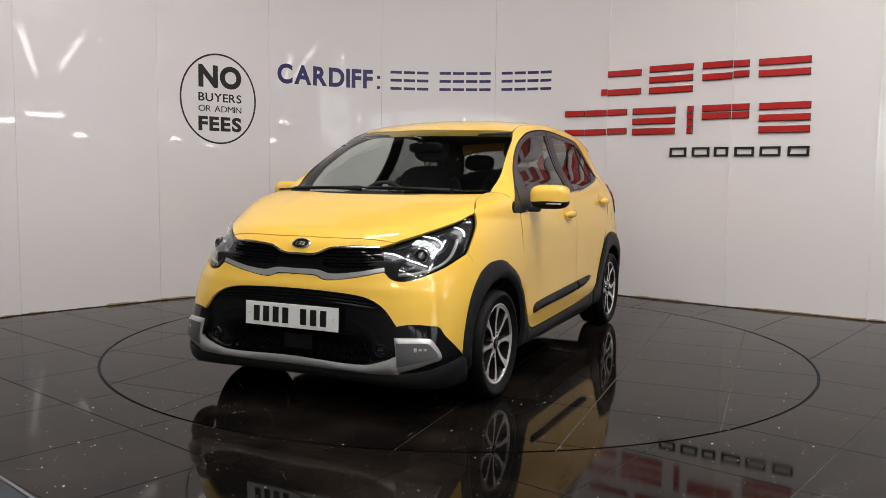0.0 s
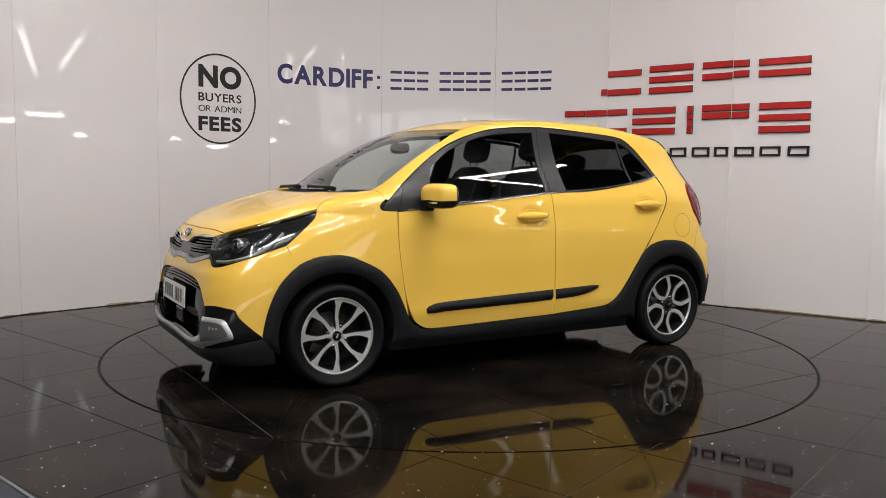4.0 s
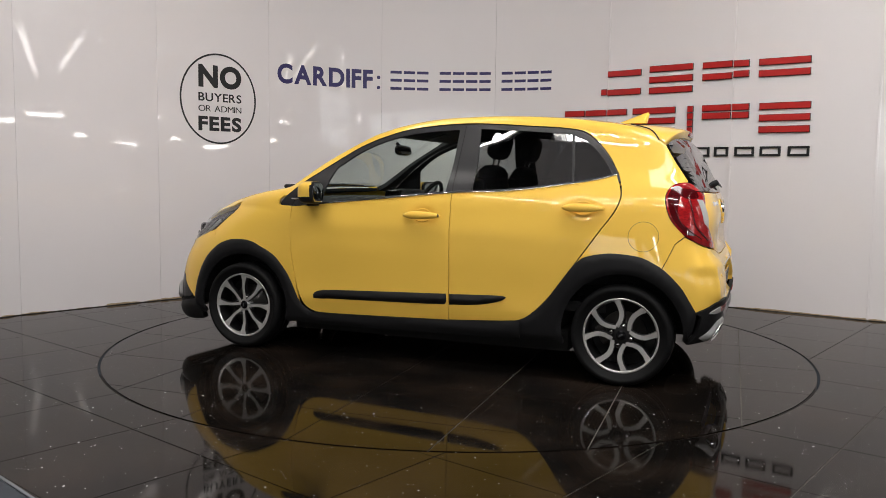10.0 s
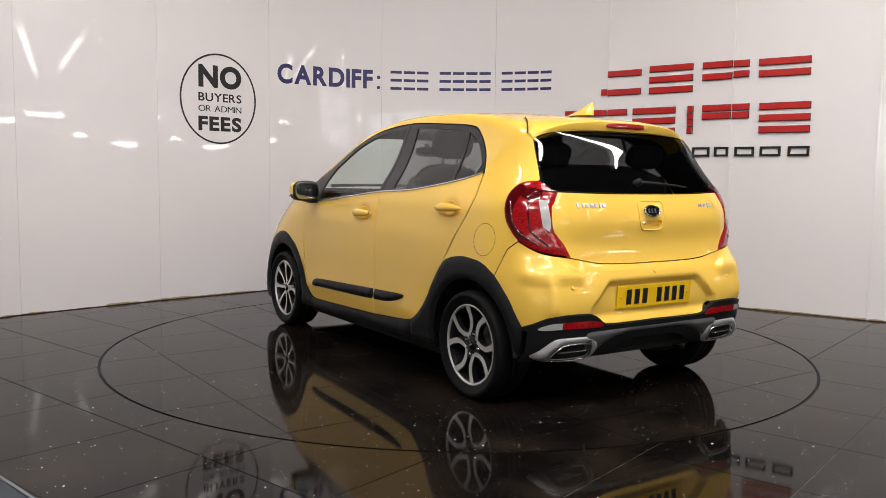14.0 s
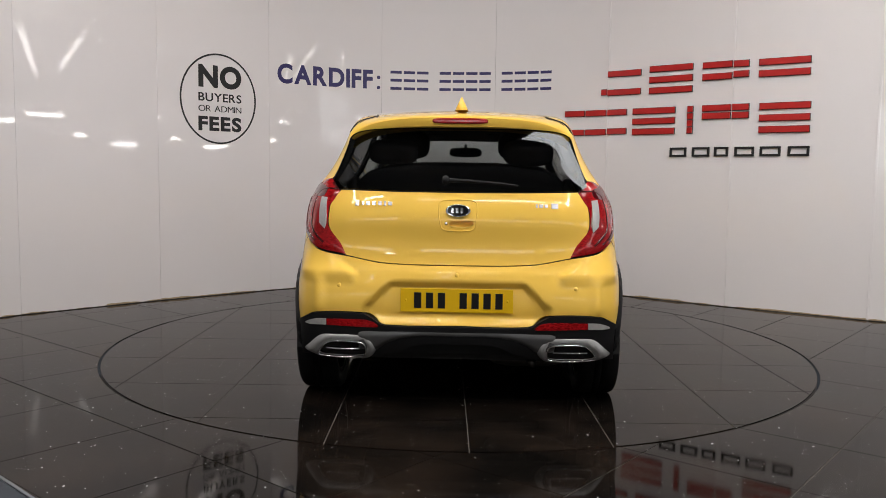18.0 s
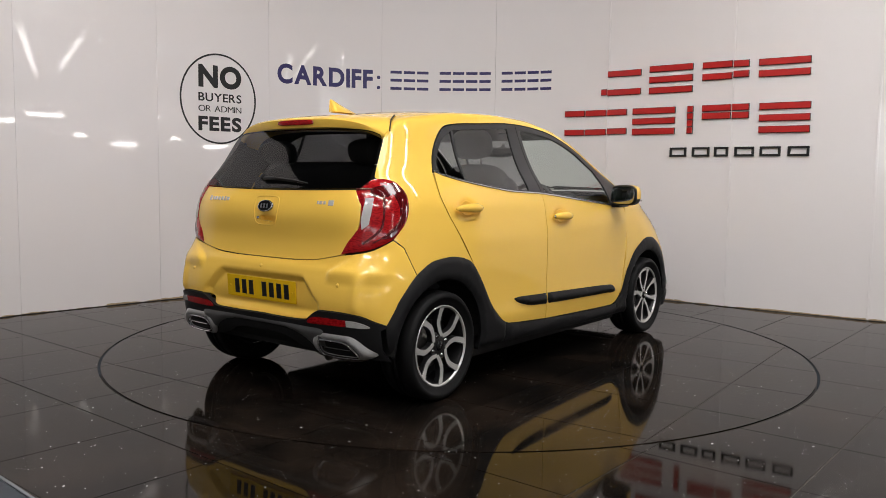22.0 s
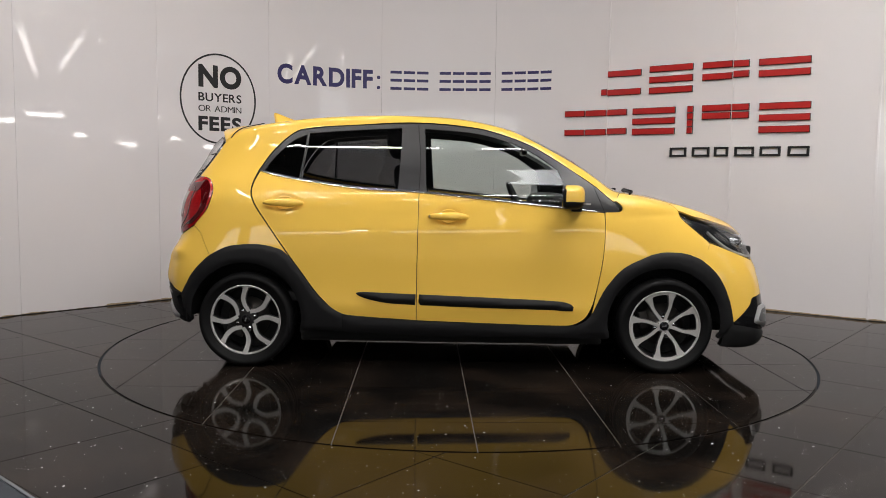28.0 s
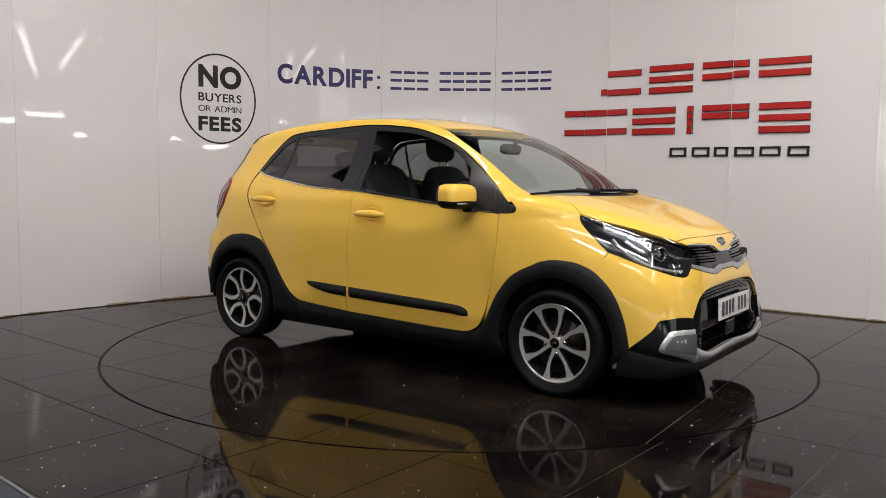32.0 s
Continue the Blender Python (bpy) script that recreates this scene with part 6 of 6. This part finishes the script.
def build_floor():
    bm = bmesh.new()
    outer = [(-14.0, -22.0), (14.0, -22.0), (14.0, 4.2), (-14.0, 4.2)]
    n = 120
    ring = [bm.verts.new(((RIM + 0.0085) * math.cos(2 * math.pi * k / n), (RIM + 0.0085) * math.sin(2 * math.pi * k / n), -0.003)) for k in range(n)]
    ov = [bm.verts.new((x, y, -0.003)) for x, y in outer]
    es = [bm.edges.new((ring[k], ring[(k + 1) % n])) for k in range(n)] + [bm.edges.new((ov[k], ov[(k + 1) % 4])) for k in range(4)]
    bmesh.ops.triangle_fill(bm, edges=es, use_beauty=True)
    bmesh.ops.recalc_face_normals(bm, faces=bm.faces)
    for f in bm.faces:
        if f.normal.z < 0:
            f.normal_flip()
    floor = tagged(part("floor", bm, GROUT), "black polished granite tile floor with pale flecks", "floor", kind="structure")

    def shape(c):
        mid = np.mean(c, 0)
        if mid[1] > 3.4 or mid[1] < -6.2 or abs(mid[0]) > 5.2:
            return
        poly = [np.array(p) for p in c]
        if np.linalg.norm(mid) < RIM - 0.45:
            return
        corners = [NODES[0], NODES[1], NODES[2]] + [tuple(wall_pose(3, ARC_LONG * j / 12).translation[:2]) for j in range(13)] + [NODES[7], NODES[8], NODES[9]]
        for a, b in zip(corners, corners[1:]):
            a, b = np.array(a), np.array(b)
            d = (b - a) / np.linalg.norm(b - a)
            nn = np.array((d[1], -d[0]))
            s = [(p - a) @ d for p in poly]
            if max(s) < -0.3 or min(s) > np.linalg.norm(b - a) + 0.3:
                continue
            poly = clip_convex(poly, a, nn)
            if len(poly) < 3:
                return
        if len(poly) >= 3:
            yield poly
    for poly in grid_tiles(51.5, -0.04 - 0.6, 0.44, 0.6, 0.005, 7.5, shape):
        flat = tile_mesh(poly, hole=RIM + 0.008) if min(np.linalg.norm(p) for p in poly) < RIM + 0.5 else tile_mesh(poly)
        if flat is not None:
            lay_tile(flat, floor)
    # the rest of the hall's tiles, out of reach
    far = lambda c: [c] if (np.mean(c, 0)[1] < -6.2 or abs(np.mean(c, 0)[0]) > 5.2) and -21.4 < np.mean(c, 0)[1] < 0.0 and abs(np.mean(c, 0)[0]) < 13.4 else []
    verts = [(p[0], p[1], 0.0) for c in grid_tiles(51.5, -0.64, 0.44, 0.6, 0.005, 27.0, far) for p in c]
    me = bpy.data.meshes.new("far_tiles")
    me.from_pydata(verts, [], [tuple(range(k, k + 4)) for k in range(0, len(verts), 4)])
    ob = part_mesh("far_tiles", me, GRANITE, floor)
    ob["kind"] = "stuff"
    return floor


def build_turntable():
    bm = bmesh.new()
    lathe(bm, [(0.0, -0.003), (RIM - 0.0085, -0.003), (RIM - 0.0085, -0.12), (0.0, -0.12)], 120, "z")
    table = tagged(part("turntable", bm, GROUT), "round turntable paved with black granite tiles, level with the floor", "turntable")

    def shape(c):
        mid = np.mean(c, 0)
        if np.linalg.norm(mid) < RIM + 0.5:
            yield c
    for poly in grid_tiles(2.3, 0.0, -0.02, 0.6, 0.005, 3.2, shape):
        flat = tile_mesh(poly, round_in=RIM - 0.008) if max(np.linalg.norm(p) for p in poly) > RIM - 0.02 else tile_mesh(poly)
        if flat is not None:
            lay_tile(flat, table)
    return table


HALL_X, HALL_Y, HALL_Z = 14.0, -22.0, 5.6


def build_shell():
    """The rest of the hall, behind and above the camera: plain walls, a window front added for light, roof beams."""
    hall = material("grey_hall_wall", (0.42, 0.42, 0.43), rough=0.7, vary=0.15, vary_scale=0.8)
    dark = material("dark_roof_sheet", (0.12, 0.12, 0.125), rough=0.7, vary=0.2, vary_scale=0.7)
    beam = material("grey_painted_steel", (0.18, 0.18, 0.19), rough=0.5, vary=0.1)
    sky = material("window_backdrop_glow", (0.9, 0.9, 0.9), rough=1.0, glow=1.1, glow_colour=(0.93, 0.97, 1.0))
    mid_y, long_y = (4.4 + HALL_Y) / 2, 4.4 - HALL_Y
    for name, cx, cy, sx, sy in (("wall_left", -HALL_X, mid_y, 0.2, long_y), ("wall_far", 0, 4.3, 2 * HALL_X, 0.2)):
        tagged(part(name, boxm(cx, cy, HALL_Z / 2, sx, sy, HALL_Z), hall), "plain grey hall wall", "wall", kind="structure")
    # side wall with one wide window
    y0, y1, z0, z1 = -18.0, -11.5, 2.2, 4.4
    right = tagged(part("wall_right", boxm(HALL_X, (y1 + 4.4) / 2, HALL_Z / 2, 0.2, 4.4 - y1, HALL_Z), hall), "plain grey hall wall with one wide window", "wall", kind="structure")
    part("pier", boxm(HALL_X, (HALL_Y + y0) / 2, HALL_Z / 2, 0.2, y0 - HALL_Y, HALL_Z), hall, right)
    part("breast", boxm(HALL_X, (y0 + y1) / 2, z0 / 2, 0.2, y1 - y0, z0), hall, right)
    part("lintel", boxm(HALL_X, (y0 + y1) / 2, (z1 + HALL_Z) / 2, 0.2, y1 - y0, HALL_Z - z1), hall, right)
    side = tagged(empty("window_6"), "wide steel-framed window in the side wall", "window", kind="structure")
    for k in range(6):
        part("window_bar", boxm(HALL_X - 0.02, y0 + (y1 - y0) * k / 5, (z0 + z1) / 2, 0.08, 0.08, z1 - z0, 0.005), beam, side)
    for z in (z0 + 0.03, (z0 + z1) / 2, z1 - 0.03):
        part("window_rail", boxm(HALL_X + 0.02, (y0 + y1) / 2, z, 0.07, y1 - y0, 0.06, 0.005), beam, side)
    tagged(part("backdrop", boxm(HALL_X + 0.8, (y0 + y1) / 2, 3.2, 0.05, 9.5, 4.4), material("side_daylight", (0.9, 0.9, 0.9), rough=1.0, glow=2.6, glow_colour=(0.95, 0.98, 1.0))), "bright daylight outside the side window", "sky", kind="structure")
    # half-height partition behind the camera, unseen: added to shade the back wall's foot
    tagged(part("shade_wall", boxm(0, -7.8, 0.65, 20.0, 0.12, 1.3, 0.01), hall), "unseen grey half-height wall, added to shade the foot of the back wall", "wall", kind="structure")
    # window front behind the camera: unseen, added with area lamps as low frontal fill
    front = tagged(part("wall_front", boxm(0, HALL_Y, 0.55, 2 * HALL_X, 0.2, 1.1), hall), "hall wall with a row of large windows", "wall", kind="structure")
    part("lintel", boxm(0, HALL_Y, (3.9 + HALL_Z) / 2, 2 * HALL_X, 0.2, HALL_Z - 3.9), hall, front)
    for k in range(6):
        part("pier", boxm(-13.0 + 5.2 * k, HALL_Y, 2.5, 1.0, 0.2, 2.8), hall, front)
    for k in range(5):
        x = -10.4 + 5.2 * k
        win = tagged(part("window_%d" % (k + 1), boxm(x, HALL_Y + 0.02, 2.5, 0.06, 0.08, 2.8, 0.005), beam), "large steel-framed window", "window", kind="structure")
        part("pane", boxm(x, HALL_Y - 0.06, 2.5, 4.2, 0.012, 2.8), LENS, win).visible_shadow = False
        data = bpy.data.lights.new("window_light", "AREA")
        data.shape, data.size, data.size_y, data.energy, data.color = "RECTANGLE", 4.1, 2.7, WINDOW_POWER, (0.95, 0.98, 1.0)
        new("window_light", data).matrix_basis = look((x, HALL_Y + 0.12, 2.5), (x, 0, 2.4))
    back = part("backdrop", boxm(0, HALL_Y - 1.2, 2.6, 30, 0.05, 5.0), sky)
    tagged(back, "bright overcast daylight outside the windows", "sky", kind="structure")
    ceiling = tagged(part("ceiling", boxm(0, mid_y, HALL_Z + 0.1, 2 * HALL_X + 0.4, long_y + 0.4, 0.2), dark), "dark profiled roof over the showroom", "ceiling", kind="structure")
    for k in range(7):
        tagged(part("roof_beam", boxm(0, 2.0 - 3.8 * k, HALL_Z - 0.16, 2 * HALL_X - 0.2, 0.14, 0.32, 0.01), beam), "grey steel roof beam", "beam", "roof beams", kind="structure")


LAMP_GLOW = material("lamp_diffuser", (0.9, 0.9, 0.9), rough=0.4, glow=9.0, glow_colour=(1.0, 0.97, 0.93))
DIM_GLOW = material("dimmed_lamp_diffuser", (0.9, 0.9, 0.9), rough=0.4, glow=3.0, glow_colour=(1.0, 0.97, 0.93))
LAMP_CASE = material("white_lamp_housing", (0.7, 0.7, 0.7), rough=0.4, vary=0.05)
TUBE_GLOW = material("bare_tube", (0.9, 0.9, 0.9), rough=0.4, glow=30.0, glow_colour=(1.0, 0.98, 0.95))
WINDOW_POWER = 84.0


def strip_light(x, y, z, turn, long=1.5, power=60.0, wide=0.10, glow=None):
    m = pose(x, y, z, 0, 0, turn)
    thing = tagged(empty("ceiling_light", m), "white twin-tube strip light hung under the roof", "lamp", "strip lights")
    part("housing", boxm(0, 0, 0.05, long + 0.06, wide + 0.06, 0.07, 0.01), LAMP_CASE, thing)
    for s in (-1, 1):
        part("tube", tube(bmesh.new(), [(-long / 2, s * wide * 0.28, 0.0), (long / 2, s * wide * 0.28, 0.0)], 0.014, 10), glow or LAMP_GLOW, thing, smooth=True)
        part("hanger", tube(bmesh.new(), [(s * long * 0.35, 0, 0.08), (s * long * 0.35, 0, HALL_Z - z)], 0.006, 6), LAMP_CASE, thing)
    data = bpy.data.lights.new("strip_lamp", "AREA")
    data.shape, data.size, data.size_y, data.energy = "RECTANGLE", long, wide, power
    data.color = (1.0, 0.952, 0.905)
    new("strip_lamp", data).matrix_basis = m @ Matrix.Translation((0, 0, -0.03))


def wall_lamp(y, z, long):
    """A bare tube in a tray on the hall's side wall."""
    thing = tagged(empty("wall_lamp", pose(HALL_X - 0.1, y, z)), "white tube lamp on the grey hall wall", "lamp", "wall lamps")
    part("tray", boxm(-0.03, 0, 0, 0.06, long + 0.04, 0.16, 0.01), LAMP_CASE, thing)
    part("tube", tube(bmesh.new(), [(-0.08, -long / 2, 0), (-0.08, long / 2, 0)], 0.045, 12), TUBE_GLOW, thing, smooth=True)


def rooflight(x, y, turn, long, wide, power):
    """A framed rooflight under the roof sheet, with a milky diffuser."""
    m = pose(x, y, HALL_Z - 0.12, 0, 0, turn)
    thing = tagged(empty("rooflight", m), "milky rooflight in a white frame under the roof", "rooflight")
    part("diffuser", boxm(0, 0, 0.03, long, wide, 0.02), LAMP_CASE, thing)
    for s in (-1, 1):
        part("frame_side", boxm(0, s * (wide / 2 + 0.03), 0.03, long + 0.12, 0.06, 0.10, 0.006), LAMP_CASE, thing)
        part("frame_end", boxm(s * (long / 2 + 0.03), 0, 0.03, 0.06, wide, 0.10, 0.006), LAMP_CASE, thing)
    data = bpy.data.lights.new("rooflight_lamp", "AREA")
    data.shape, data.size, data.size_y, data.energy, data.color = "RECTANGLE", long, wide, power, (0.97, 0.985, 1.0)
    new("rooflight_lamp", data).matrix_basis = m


def flood_light(x, y, z):
    thing = tagged(empty("flood_light", pose(x, y, z)), "round white flood lamp hung under the roof", "lamp", "flood lamps")
    part("shade", lathe(bmesh.new(), [(0.05, 0.30), (0.12, 0.26), (0.24, 0.05), (0.25, 0.0)], 32, "z"), LAMP_CASE, thing, smooth=True)
    part("bulb", ellipsoid(0, 0, -0.02, 0.21, 0.21, 0.16, 2.0, 24), FLOOD_GLOW, thing, smooth=True)
    part("hanger", tube(bmesh.new(), [(0, 0, 0.28), (0, 0, HALL_Z - z)], 0.01, 6), LAMP_CASE, thing)


FLOOD_GLOW = material("flood_bulb", (0.9, 0.9, 0.9), rough=0.4, glow=22.0, glow_colour=(1.0, 0.98, 0.95))
wall = build_walls()
build_signs()
build_shell()


for lx, ly, lz, turn, watts in ((-1.8, -0.9, 4.9, 0, 84), (1.95, -1.9, 4.7, -14, 80), (3.5, -0.6, 4.5, 0, 44), (-3.3, -5.1, 5.2, 90, 44), (3.3, -5.1, 5.2, 90, 56), (-1.4, -4.7, 5.2, 0, 62),
                                (1.5, -4.7, 5.2, 0, 62), (-2.8, -6.4, 5.25, 0, 132), (0.4, -6.9, 5.25, 0, 40), (3.4, -6.4, 5.25, 0, 112)):
    strip_light(lx, ly, lz, turn, 2.4, 0.76 * watts)
for lx, ly, turn, long in ((0.85, -11.5, 90, 2.1), (-0.6, -9.5, 80, 1.8), (-2.0, -9.2, 68, 2.0), (-5.2, -9.1, 43, 3.5)):
    strip_light(lx, ly, 4.4, turn, long, 2.0, glow=DIM_GLOW)
strip_light(8.15, -4.05, 3.6, -21, 7.0, 13.0)
strip_light(8.2, -3.25, 3.6, -25.5, 4.9, 10.0)
strip_light(9.75, -10.9, 4.4, -52, 7.6, 24.0)
for wy, wz, wl in ((-6.1, 2.78, 1.0), (-5.15, 2.2, 0.3), (-3.95, 1.95, 0.7), (-0.85, 2.5, 0.6)):
    wall_lamp(wy, wz, wl)
for fx, fy in ((8.18, -11.55), (7.94, -17.65), (-2.1, -13.6)):
    flood_light(fx, fy, 3.0)
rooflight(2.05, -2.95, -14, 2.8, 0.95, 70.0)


def floor_mat():
    """The edge of a thin dark mat with a pale welt that lies on the tiles."""
    d = Vector((0.761, -0.649, 0))
    n = Vector((-0.649, -0.761, 0))
    a = Vector((-1.652, -2.573, 0)) - 0.7 * d
    m = Matrix(((d.x, n.x, 0, a.x), (d.y, n.y, 0, a.y), (0, 0, 1, 0), (0, 0, 0, 1)))
    mat = tagged(empty("floor_mat", m), "thin blue-grey mat with a pale welt on the tiles", "mat")
    part("sheet", boxm(0.9, 0.42, 0.003, 1.8, 0.80, 0.005, 0.002), material("blue_grey_mat", (0.030, 0.036, 0.046), rough=0.75, vary=0.2, vary_scale=12.0, grain=0.4, grain_scale=300.0), mat)
    part("welt", boxm(0.9, 0.010, 0.004, 1.8, 0.012, 0.008, 0.003), material("pale_grey_welt", (0.13, 0.145, 0.16), rough=0.5, vary=0.15), mat, "pale grey welt")


floor_mat()


# ---------------------------------------------------------------- tiles
floor = build_floor()
turntable = build_turntable()


# ---------------------------------------------------------------- the turntable turns
def heading(t):
    s = (t - 16) / 16
    return 247.165 - 8.7992 * t - 0.927 * s * s + 0.496 * (s ** 3 - s)


def motions():
    times = [2.0 * k for k in range(17)]
    walk(turntable, [(t, pose(0, 0, 0, 0, 0, heading(t))) for t in times])
    walk(car, [(t, pose(0, 0, 0, 0, 0, heading(t)) @ pose(-0.016, -0.037, 0)) for t in times])


motions()
